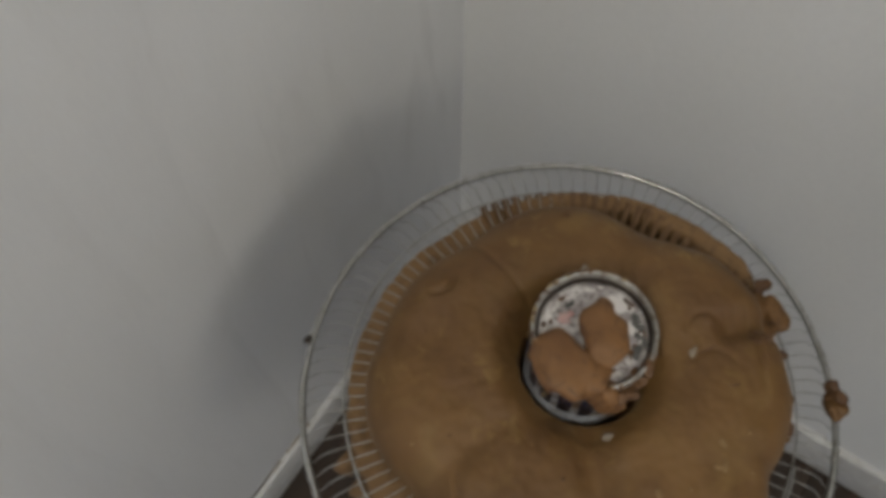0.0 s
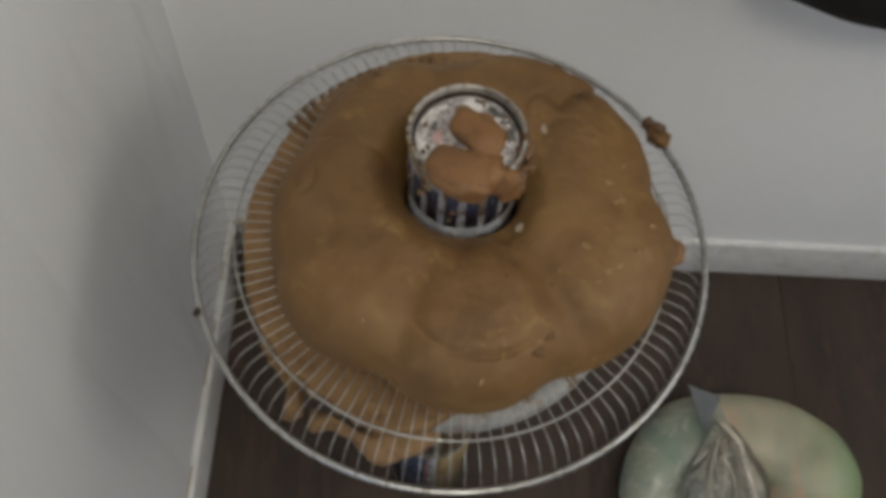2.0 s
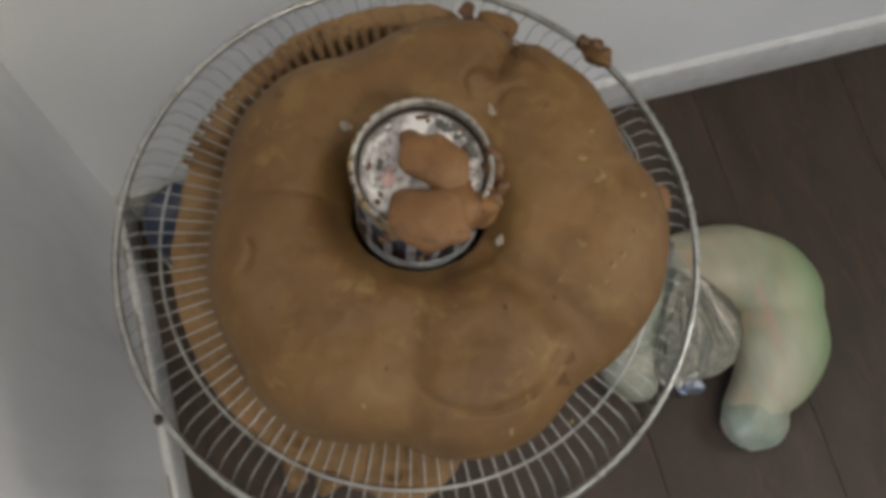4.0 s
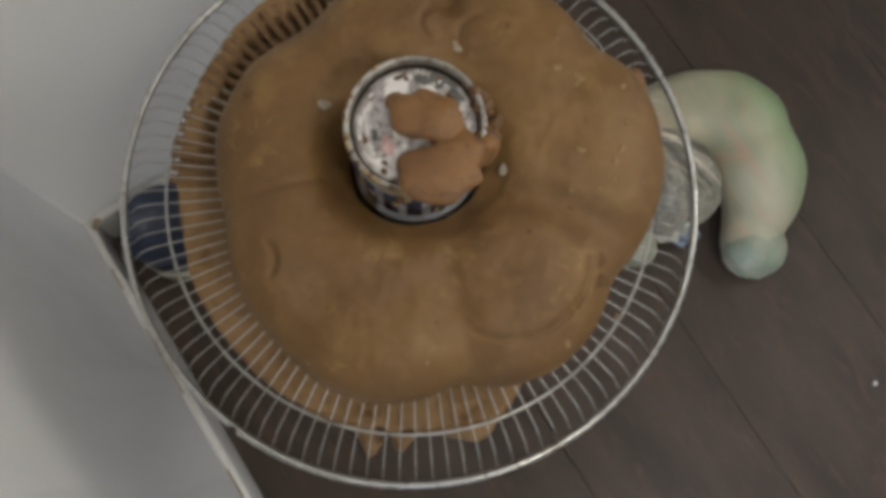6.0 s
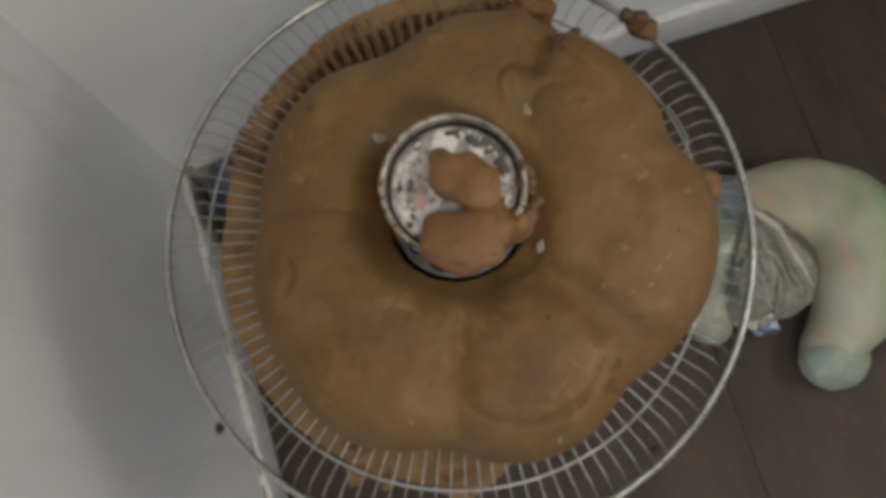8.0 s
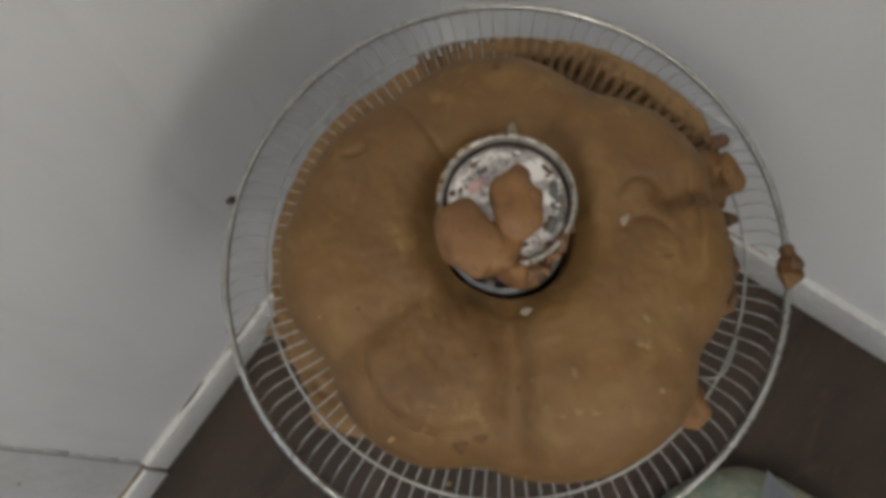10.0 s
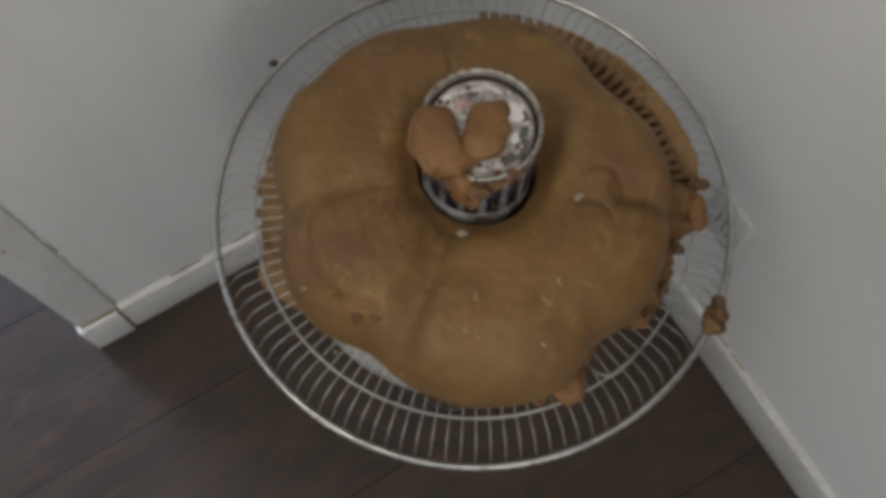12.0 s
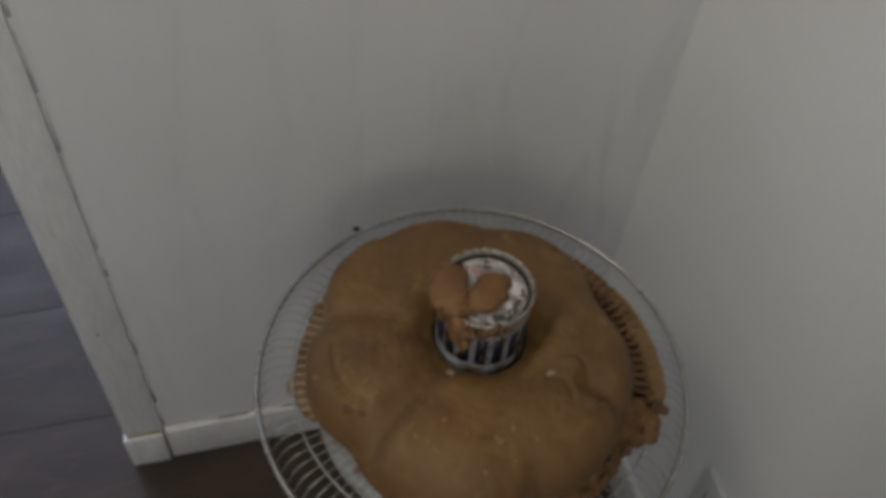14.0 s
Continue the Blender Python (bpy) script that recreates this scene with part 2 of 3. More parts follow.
def lump(bm, centre, size, rough=0.15, freq=60, seed=0, subdiv=3, turn=0, blunt=1.0):
    """An uneven rounded lump, with its half sizes."""
    g = bmesh.ops.create_icosphere(bm, subdivisions=subdiv, radius=1)
    c, s = Vector(centre), Vector(size)
    for v in g["verts"]:
        d = v.co.copy()
        if blunt != 1.0:
            d = Vector([math.copysign(abs(q) ** blunt, q) for q in d])
        k = 1 + rough * noise.noise(Vector((d.x * s.x, d.y * s.y, d.z * s.z)) * freq + Vector((seed * 7.3, seed * 3.1, 0))) * 1.6
        q = Vector((d.x * s.x, d.y * s.y, d.z * s.z)) * k
        q.rotate(Euler((0, 0, radians(turn))))
        v.co = c + q
    return bm


def gauss(x, w):
    return math.exp(-(x / w) ** 2)


def turn_gap(a, b):
    return (a - b + 180) % 360 - 180


# ---- the room ----
T, SKIN = 0.10, 0.006
bm = box(bmesh.new(), (-0.0, -SKIN, 0), (EAST, T, TOP))
solid("wall_north", bm, PAINT, "matt off-white painted wall behind the foam", "wall", kind="structure")
DOOR_A, DOOR_B = -0.68, -1.55
wall_w = solid("wall_west", box(bmesh.new(), (-T, DOOR_A + 0.052, 0), (SKIN, T, TOP)), SCUFFED_DIM, "off-white painted wall with faint grey scuffs, its weaker light put into the colour, ending at an opening", "wall", kind="structure")
solid("wall_west_far", box(bmesh.new(), (-T, SOUTH, 0), (0, DOOR_B, TOP)), PAINT, "off-white wall beyond the opening", "wall", kind="structure")
solid("lintel", box(bmesh.new(), (-T, DOOR_B, 2.05), (0, DOOR_A + 0.052, TOP)), PAINT, "off-white wall over the opening", "wall", kind="structure")


def wall_with_window(name, axis, at, lo, hi, a, b, thick, w0, w1):
    """A closing wall with a window opening that goes through it."""
    bm = bmesh.new()
    for p, q, z0, z1 in ((lo, a, 0, TOP), (b, hi, 0, TOP), (a, b, 0, w0), (a, b, w1, TOP)):
        if q - p > 0.001:
            if axis == "x":
                box(bm, (min(at, at + thick), p, z0), (max(at, at + thick), q, z1))
            else:
                box(bm, (p, min(at, at + thick), z0), (q, max(at, at + thick), z1))
    return solid(name, bm, PAINT, "plain off-white wall with a window opening", "wall", kind="structure")


wall_with_window("wall_east", "x", EAST, SOUTH - T, T, -1.03, -0.45, T, 1.50, 1.94)
solid("wall_south", box(bmesh.new(), (NEXT - T, SOUTH - T, 0), (EAST, SOUTH, TOP)), PAINT, "plain off-white wall behind the camera", "wall", kind="structure")
wall_with_window("wall_next_room", "x", NEXT, SOUTH, 0.6, -1.50, -0.80, -T, 1.10, 2.10)
solid("wall_next_room_north", box(bmesh.new(), (NEXT - T, 0.6, 0), (-T, 0.6 + T, TOP)), PAINT, "plain off-white wall of the next room", "wall", kind="structure")
solid("ceiling", box(bmesh.new(), (NEXT - T, SOUTH - T, TOP), (EAST + T, 0.6 + T, TOP + 0.1)), CEIL, "plain white painted ceiling", "ceiling", kind="structure")

# door lining: a flat board that ends the wall, with its plinth
casing = thing("door_casing", "white painted board that ends the wall at the opening", "trim", kind="structure", at=(0, DOOR_A, 0))
part("board", box(bmesh.new(), (-T - 0.006, DOOR_A, 0.079), (0.0092, DOOR_A + 0.0519, TOP - 0.42), 0.0010), CASING, casing)
part("plinth_block", box(bmesh.new(), (-T - 0.012, DOOR_A - 0.003, 0.0), (0.0175, DOOR_A + 0.0495, 0.0765), 0.002), CASING, casing)
part("seam", box(bmesh.new(), (-T, DOOR_A + 0.0025, 0.0765), (0.0125, DOOR_A + 0.0485, 0.0792)), GRIME, casing, "brown dirt line over the plinth")
part("seam", box(bmesh.new(), (0.0065, DOOR_A + 0.0495, 0.004), (0.0138, DOOR_A + 0.0525, 0.073)), GRIME, casing, "brown gap beside the plinth")
random.seed(5)
z = 0.085
while z < 1.3:
    h = random.uniform(0.02, 0.07)
    w = random.uniform(0.0012, 0.0042)
    part("joint_dirt", box(bmesh.new(), (SKIN - 0.001, DOOR_A + 0.0523, z), (SKIN + 0.0004, DOOR_A + 0.0523 + w, z + h)), SCUFF, casing, "grey dirt along the wall joint")
    z += h + random.uniform(0.0, 0.02)
part("nail_hole", lump(bmesh.new(), (0.0092, DOOR_A + 0.0200, 0.335), (0.0006, 0.0022, 0.0022), 0.3, 200, 4, 3), GRIME, casing, "small dark mark")


def skirting(name, lo, hi, axis, label):
    """A skirting board with an eased top edge and a dirt line along the wall."""
    t = thing(name, label, "baseboard", kind="structure", at=lo)
    b = box(bmesh.new(), lo, hi, 0.003)
    part("board", b, TRIM, t)
    random.seed(len(name))
    length = hi[axis] - lo[axis]
    for k in range(9):
        s = lo[axis] + length * random.uniform(0.02, 0.93)
        e = min(hi[axis] - 0.004, s + random.uniform(0.015, 0.055))
        if axis == 1:
            part("dirt_line", box(bmesh.new(), (SKIN, s, hi[2] - 0.0006), (SKIN + 0.0020, e, hi[2] + 0.0010)), GRIME, t, "brown dirt in the joint")
        else:
            part("dirt_line", box(bmesh.new(), (s, -SKIN - 0.0020, hi[2] - 0.0006), (e, -SKIN, hi[2] + 0.0010)), GRIME, t, "brown dirt in the joint")
    return t


skirting("baseboard_west", (0.0, DOOR_A + 0.0525, 0.0), (0.0142, -0.0002, 0.078), 1, "white painted skirting board with a dirty top joint")
north_board = skirting("baseboard_north", (0.0146, -0.0142, 0.0), (EAST, 0.0, 0.083), 0, "white painted skirting board under the north wall")

part("corner_dirt", lump(bmesh.new(), (0.0185, -0.0150, 0.0825), (0.0070, 0.0040, 0.0016), 0.4, 200, 9, 3, 20), GRIME, north_board, "brown dirt in the corner")

# ---- socket cover on the north wall ----
plate = thing("wall_plate", "white plastic wall plate with three narrow slots", "socket", at=(0.343, 0, 0.29))
part("cover", box(bmesh.new(), (0.3165, -0.0115, 0.250), (0.3700, -SKIN, 0.333), 0.0016), WHITE, plate)
# no recess is cut: grey bars stand in for the shade inside the slots
for dx in (-0.010, 0.0, 0.010):
    part("slot", box(bmesh.new(), (0.343 + dx - 0.0011, -0.0121, 0.276), (0.343 + dx + 0.0011, -0.0110, 0.306)), SLOT, plate, "narrow slot, its shade painted as a thin grey bar")

# ---- black rounded thing hung on the north wall, flaring outwards above ----
def wall_tub():
    t = thing("wall_tub", "matt black rounded plastic tub hung on the wall", "tub", at=(0.72, 0, 0.60))
    bm = bmesh.new()
    n, rings = 64, []
    for z, left, d in ((0.575, 0.74, 0.050), (0.578, 0.68, 0.068), (0.584, 0.630, 0.078), (0.597, 0.573, 0.084), (0.614, 0.533, 0.087), (0.637, 0.506, 0.089), (0.667, 0.491, 0.091), (0.740, 0.486, 0.093),
                       (0.900, 0.482, 0.096), (0.906, 0.480, 0.098), (0.910, 0.482, 0.097), (0.910, 0.488, 0.091), (0.70, 0.500, 0.080)):
        half = 0.80 - left
        ring = []
        for j in range(n + 1):
            a = math.pi * j / n
            ca, sa = math.cos(a), math.sin(a)
            ring.append(bm.verts.new((0.80 - half * math.copysign(abs(ca) ** 0.45, ca), -SKIN - 0.001 - d * abs(sa) ** 0.42, z)))
        rings.append(ring)
    for r, s in zip(rings, rings[1:]):
        for j in range(n):
            bm.faces.new((r[j], r[j + 1], s[j + 1], s[j]))
        bm.faces.new((r[n], r[0], s[0], s[n]))
    bm.faces.new(rings[0])
    bm.faces.new(rings[-1])
    part("shell", bm, BLACK, t)
    part("hook", box(bmesh.new(), (0.78, -0.012, 0.88), (0.82, -SKIN, 0.94), 0.001), BLACK, t)


wall_tub()

# ---- the chromed fan guard that holds the foam ----
GX, GY, RIM, FACE = 0.279, -0.288, 0.604, 0.616
# the foam and all that carries it is modelled round this middle and set at its full size with seat()
MIDDLE, SIZE, SHIFT = Vector((0.279, -0.288, 0.66)), 1.0764, Vector((0.0058, -0.0152, -0.0056))


def seat(ob, rise=0.0, north=0.0):
    ob.location = MIDDLE + (ob.location - MIDDLE) * SIZE + SHIFT + Vector((0, north, rise))
    ob.scale = (SIZE, SIZE, SIZE)


guard = thing("fan_guard", "round galvanised wire fan guard lying face up under the foam", "fan guard", at=(GX, GY, RIM))


def ring_pts(r, z, n=128):
    return [(GX + r * math.cos(2 * math.pi * j / n), GY + r * math.sin(2 * math.pi * j / n), z) for j in range(n)]


part("outer_rim", tube(bmesh.new(), ring_pts(0.1712, RIM, 160), 0.0022, 10, True), RIM_METAL, guard)
part("inner_ring", tube(bmesh.new(), ring_pts(0.1435, FACE - 0.0016), 0.0008, 8, True), CHROME, guard)
part("hub_ring", tube(bmesh.new(), ring_pts(0.0560, FACE - 0.0018, 64), 0.0015, 8, True), CHROME, guard)
SPOKES = 112
spoke_line = [(0.056, 0, 0.012), (0.100, 0, 0.013), (0.150, 0, 0.0125), (0.1575, 0, 0.0105), (0.1630, 0, 0.0055), (0.1662, 0, -0.001),
              (0.1690, 0, -0.0036), (0.1722, 0, -0.0034), (0.1738, 0, 0.0), (0.1730, 0, 0.0024), (0.1712, 0, 0.0032)]
spoke_mesh = mesh_of(tube(bmesh.new(), spoke_line, 0.00039, 5), "spoke", CHROME)
for k in range(SPOKES):
    turn = 360 * (k + 0.3) / SPOKES
    s = new("spoke", spoke_mesh)
    s.parent = guard
    s.rotation_euler = (0, 0, radians(turn))
part("rim_dirt", lump(bmesh.new(), (0.1185, -0.3535, 0.6085), (0.0028, 0.0036, 0.0028), 0.3, 300, 3, 2), DIRT, guard, "dark speck of dirt on the rim")
part("loose_wire", tube(bmesh.new(), [(0.4185, -0.2540, 0.6195), (0.4215, -0.2640, 0.6190), (0.4232, -0.2740, 0.6185), (0.4222, -0.2795, 0.6185), (0.4185, -0.2835, 0.6190), (0.4119, -0.2867, 0.6195)], 0.0006, 6), CHROME, guard, "loose bent end of wire")
seat(guard, -0.006, 0.005)

# ---- white lid and the cans that carry it ----
lid = thing("plastic_lid", "round white plastic lid under the fan guard", "lid", at=(GX, GY, 0.57))
part("disc", lathe(bmesh.new(), [(0.02, 0.560), (0.113, 0.560), (0.1195, 0.562), (0.1216, 0.567), (0.1212, 0.573), (0.1190, 0.5765), (0.1130, 0.5778), (0.02, 0.5784)], (GX, GY), 96), GREY_LID, lid)
seat(lid)


def label_can(name, label, x, y, z0, z1, r, base, bands, group=""):
    """A can with seamed ends and printed panels round its wall."""
    t = thing(name, label, "can", group, at=(x, y, z0))
    h = z1 - z0
    part("wall", lathe(bmesh.new(), [(r - 0.004, z0 + 0.006), (r - 0.004, z0 + 0.0004), (r - 0.001, z0), (r, z0 + 0.002), (r - 0.0008, z0 + 0.005), (r - 0.0008, z1 - 0.005), (r, z1 - 0.002), (r - 0.001, z1), (r - 0.004, z1 - 0.0004), (r - 0.004, z1 - 0.006)], (x, y), 56), base, t)
    for a0, a1, f0, f1, m in bands:
        part("print", panel(x, y, r + 0.0002, a0, a1, z0 + f0 * h, z0 + f1 * h), m, t)
    return t


def panel(x, y, r, a0, a1, z0, z1):
    """A curved printed panel on a can's wall, with a slight thickness."""
    bm = bmesh.new()
    n = max(2, int(abs(a1 - a0) / 6))
    cols = []
    for j in range(n + 1):
        a = radians(a0 + (a1 - a0) * j / n)
        cols.append([bm.verts.new((x + q * math.cos(a), y + q * math.sin(a), z)) for q, z in ((r - 0.0008, z0), (r, z0), (r, z1), (r - 0.0008, z1))])
    for c, d in zip(cols, cols[1:]):
        for i in range(4):
            bm.faces.new((c[i], d[i], d[(i + 1) % 4], c[(i + 1) % 4]))
    bm.faces.new(cols[0])
    bm.faces.new(cols[-1])
    return bm


stack = [(180, 262, 0.06, 0.94, BLUE), (264, 266.5, 0.06, 0.94, RED), (267, 278, 0.06, 0.94, SILVER_LABEL), (280, 352, 0.06, 0.94, GOLD), (0, 170, 0.06, 0.94, BLUE)]
for k in range(3):
    seat(label_can("foam_can", "blue printed can in the stack under the lid", GX, GY, 0.0522 + k * 0.1692, 0.0522 + (k + 1) * 0.1692 - 0.0006, 0.042, TIN, stack, "stacked cans"))

# can standing in the corner behind
label_can("corner_can", "dark blue can with a cream foot standing in the room corner", 0.0865, -0.0650, 0.0005, 0.105, 0.0485, BLUE, [(-180, 179.5, 0.04, 0.46, CREAM)])

# ---- the printed can that stands in the foam ----
CX, CY, CT, CR = 0.2812, -0.2852, 0.7255, 0.0343
can = thing("printed_can", "upturned silver can with navy bars, spattered with foam", "can", at=(CX, CY, 0.62))
part("wall", lathe(bmesh.new(), [(CR - 0.0015, 0.622), (CR - 0.0015, CT - 0.010), (CR - 0.0028, CT - 0.006)], (CX, CY), 72, False), SILVER_LABEL, can)
part("rolled_rim", lathe(bmesh.new(), [(CR - 0.0028, CT - 0.0062), (CR - 0.0004, CT - 0.0056), (CR, CT - 0.003), (CR - 0.0006, CT - 0.0008), (CR - 0.0017, CT), (CR - 0.0029, CT - 0.0010), (CR - 0.0036, CT - 0.0070)], (CX, CY), 96, False), TIN, can, "bright rolled tin rim")
part("can_end", lathe(bmesh.new(), [(CR - 0.0038, CT - 0.0076), (CR - 0.0046, CT - 0.0076), (CR - 0.0053, CT - 0.0062), (CR - 0.0078, CT - 0.0055), (0.012, CT - 0.0046), (0.0004, CT - 0.0044)], (CX, CY), 72), PANEL, can, "can end with white and pink spatter")
part("dark_groove", lathe(bmesh.new(), [(CR - 0.0035, CT - 0.0044), (CR - 0.0035, CT - 0.0070), (CR - 0.0045, CT - 0.0073), (CR - 0.0046, CT - 0.0066), (CR - 0.0040, CT - 0.0060), (CR - 0.0038, CT - 0.0044)], (CX, CY), 72, False), DIRT, can, "dark groove inside the rim")
for k in range(17):
    a = 360 / 17 * k + 4
    part("bar", panel(CX, CY, CR - 0.0011, a - 6.6, a + 6.6, 0.6745, 0.7065), NAVY, can, "navy printed bar")
part("lower_band", panel(CX, CY, CR - 0.0012, -180, 179.5, 0.640, 0.6725), SILVER_LABEL, can)
part("gold_band", panel(CX, CY, CR - 0.0012, -180, 179.5, 0.7115, 0.7150), GOLD, can, "gold lacquer line under the rim")
random.seed(11)
for k in range(48):
    a, q = random.uniform(0, 360), CR - random.uniform(0.0068, 0.0115)
    part("flake", lump(bmesh.new(), (CX + q * math.cos(radians(a)), CY + q * math.sin(radians(a)), CT - 0.0052), (random.uniform(0.0010, 0.0030), random.uniform(0.0008, 0.0016), 0.0007), 0.6, 400, k, 2, a + 90), FLAKE if k % 3 else FOAM_DARK, can, "flake of dried spatter")
for k in range(44):
    a = random.uniform(0, 360)
    part("spatter", lump(bmesh.new(), (CX + (CR - 0.0014) * math.cos(radians(a)), CY + (CR - 0.0014) * math.sin(radians(a)), CT - 0.003 - 0.045 * random.random() ** 1.6), (0.0011, random.uniform(0.0012, 0.0026), random.uniform(0.0012, 0.0042)), 0.5, 300, k + 40, 2, a), FOAM_DARK if k % 3 else GOLD, can, "foam spatter on the wall")
for k in range(42):
    a = random.uniform(120, 330)
    part("spatter", lump(bmesh.new(), (CX + (CR - 0.0012) * math.cos(radians(a)), CY + (CR - 0.0012) * math.sin(radians(a)), CT - 0.0012), (0.0013, random.uniform(0.0012, 0.0036), 0.0012), 0.5, 300, k + 90, 2, a), FOAM_DARK if k % 2 else GOLD, can, "brown spatter on the rim")
for x, y, a, b, turn, k in ((0.3030, -0.2735, 0.0052, 0.0026, -50, 1), (0.2975, -0.2680, 0.0042, 0.0024, -30, 2), (0.3052, -0.2830, 0.0046, 0.0022, -80, 3), (0.2620, -0.2790, 0.0026, 0.0015, 70, 4), (0.2710, -0.2990, 0.0030, 0.0016, 20, 5), (0.2935, -0.2648, 0.0034, 0.0014, -20, 6)):
    part("stain", lump(bmesh.new(), (x, y, CT - 0.0050), (a, b, 0.0006), 0.8, 330, k + 150, 4, turn), STAIN, can, "dark grey bare patch on the can end")
part("smear", lump(bmesh.new(), (0.2645, -0.2870, CT - 0.0046), (0.0050, 0.0030, 0.0008), 0.8, 320, 1, 4, 60), PINK, can, "pink smear")
seat(can)

# ---- foam ----
LOBES = ((340, 0.0517, 0.0886), (278, 0.0655, 0.0648), (224, 0.0610, 0.0645), (197, 0.0428, 0.0740), (128, 0.0312, 0.0809), (55, 0.0600, 0.0653), (25, 0.0665, 0.0640))


def outline(deg):
    best = 0
    for a, c, r in LOBES:
        d = radians(turn_gap(deg, a))
        s = c * math.sin(d)
        best += (c * math.cos(d) + math.sqrt(max(1e-9, r * r - s * s))) ** 34
    return best ** (1 / 34) * 0.995 - 0.0075 * gauss(turn_gap(deg, 4), 7) + 0.0012 * noise.noise(Vector((math.cos(radians(deg)) * 5, math.sin(radians(deg)) * 5, 2)))


# valleys between the lobes: bearing, start and end radius, depth, half width
VALLEYS = ((161, 0.036, 0.120, 0.0014, 0.0020), (254, 0.045, 0.130, 0.0036, 0.008), (309, 0.034, 0.135, 0.0080, 0.010), (205, 0.07, 0.13, 0.0040, 0.012), (100, 0.05, 0.12, 0.0050, 0.010), (47, 0.080, 0.14, 0.0105, 0.008), (40, 0.048, 0.098, 0.0045, 0.016), (355, 0.08, 0.15, 0.0022, 0.010))
# curled creases: centre, radius, from bearing, to bearing, depth
CURLS = ((0.292, -0.356, 0.043, 212, 338, 0.0032), (0.183, -0.290, 0.010, 270, 400, 0.0030), (0.332, -0.232, 0.012, 60, 215, 0.0019), (0.348, -0.250, 0.014, 50, 190, 0.0015), (0.306, -0.405, 0.010, 20, 120, 0.0016))


def top_height(x, y, r, deg, edge):
    s = min(1.0, r / edge)
    z = 0.642 + 0.041 * (1 - s ** 7) ** 0.5
    near = math.hypot(x - CX, y - CY)
    z -= (0.004 + 0.020 * gauss(turn_gap(deg, 152), 32)) * gauss(near - 0.034, 0.012) + 0.013 * gauss(near - 0.030, 0.016)
    # an open gap between the can and the foam, wider on two sides
    gap = 0.0022 + 0.0036 * gauss(turn_gap(deg, 352), 42) + 0.0018 * gauss(turn_gap(deg, 205), 40) + 0.0006 * noise.noise(Vector((deg * 0.08, 3, 1)))
    q = min(1.0, max(0.0, (near - CR + 0.0008) / gap))
    z -= 0.034 * (1 - q) ** 1.6
    for a, r0, r1, depth, w in VALLEYS:
        off = r * math.sin(radians(turn_gap(deg, a)))
        if math.cos(radians(turn_gap(deg, a))) > 0 and r0 < r < r1 + 0.01:
            z -= depth * gauss(off, w) * min(1, (r - r0) / 0.012)
    for cx, cy, cr, b0, b1, depth in CURLS:
        dx, dy = x - cx, y - cy
        d = math.hypot(dx, dy)
        if d < cr * 1.6 + 0.006:
            b = (math.degrees(math.atan2(dy, dx)) - b0) % 360
            if b < b1 - b0:
                fade = math.sin(math.pi * b / (b1 - b0)) ** 0.5
                z -= depth * fade * gauss(d - cr, 0.0016)
                z += 0.3 * depth * fade * gauss(d - cr + 0.006, 0.005)
    p = Vector((x, y, 0))
    z += 0.0030 * noise.noise(p * 22) + 0.0010 * noise.noise(p * 70) + 0.0005 * noise.noise(p * 190)
    return z


def foam_cap():
    bm = bmesh.new()
    n, k = 420, 90
    rings = []
    for i in range(k + 7):
        ring = []
        for j in range(n):
            deg = 360 * j / n
            e = outline(deg)
            ca, sa = math.cos(radians(deg)), math.sin(radians(deg))
            if i <= k:
                u = i / k
                r = 0.0336 + (e - 0.0336) * (1 - (1 - u ** 1.4) ** 1.35)
                x, y = GX + r * ca + (CX - GX) * (1 - u) ** 3, GY + r * sa + (CY - GY) * (1 - u) ** 3
                z = top_height(x, y, r, deg, e)
            else:
                v = (i - k) / 6
                r = e * (1 + 0.012 * math.sin(math.pi * v)) - 0.008 * v * v
                x, y, z = GX + r * ca, GY + r * sa, 0.642 + 0.0030 * noise.noise(Vector((GX + e * ca, GY + e * sa, 0)) * 22) - 0.0255 * v
            ring.append(bm.verts.new((x, y, z)))
        rings.append(ring)
    for r, s in zip(rings, rings[1:]):
        for j in range(n):
            bm.faces.new((r[j], r[(j + 1) % n], s[(j + 1) % n], s[j]))
    bm.faces.new(rings[-1])
    return bm


def slot_zone(deg):
    """One where dark slots stay open between the wires, nought elsewhere."""
    return 1 / (1 + math.exp(-(deg - 62) / 4)) / (1 + math.exp((deg - 138) / 10))


def low_edge(deg):
    """The rough layer under the wires reaches further on one side."""
    w = 1 / (1 + math.exp((abs(turn_gap(deg, 158)) - 110) / 4))
    n = noise.noise(Vector((math.cos(radians(deg)) * 3, math.sin(radians(deg)) * 3, 5)))
    m = noise.noise(Vector((math.cos(radians(deg)) * 14, math.sin(radians(deg)) * 14, 9)))
    ragged = gauss(turn_gap(deg, 240), 20)
    return 0.110 + 0.0270 * w + 0.0110 * gauss(turn_gap(deg, 92), 38) + 0.0042 * slot_zone(deg) + 0.007 * gauss(turn_gap(deg, 68), 9) + 0.002 * n + (0.0010 + 0.004 * ragged) * m


def low_top(deg):
    """Flush with the wires on one stretch, sunk between them on another, hanging lower at the ragged end."""
    flush = 1 / (1 + math.exp(-(deg - 163) / 4)) if deg < 215 else 1 / (1 + math.exp((deg - 232) / 4))
    return 0.6045 + 0.0040 * flush - 0.0012 * slot_zone(deg) * (1 - flush)


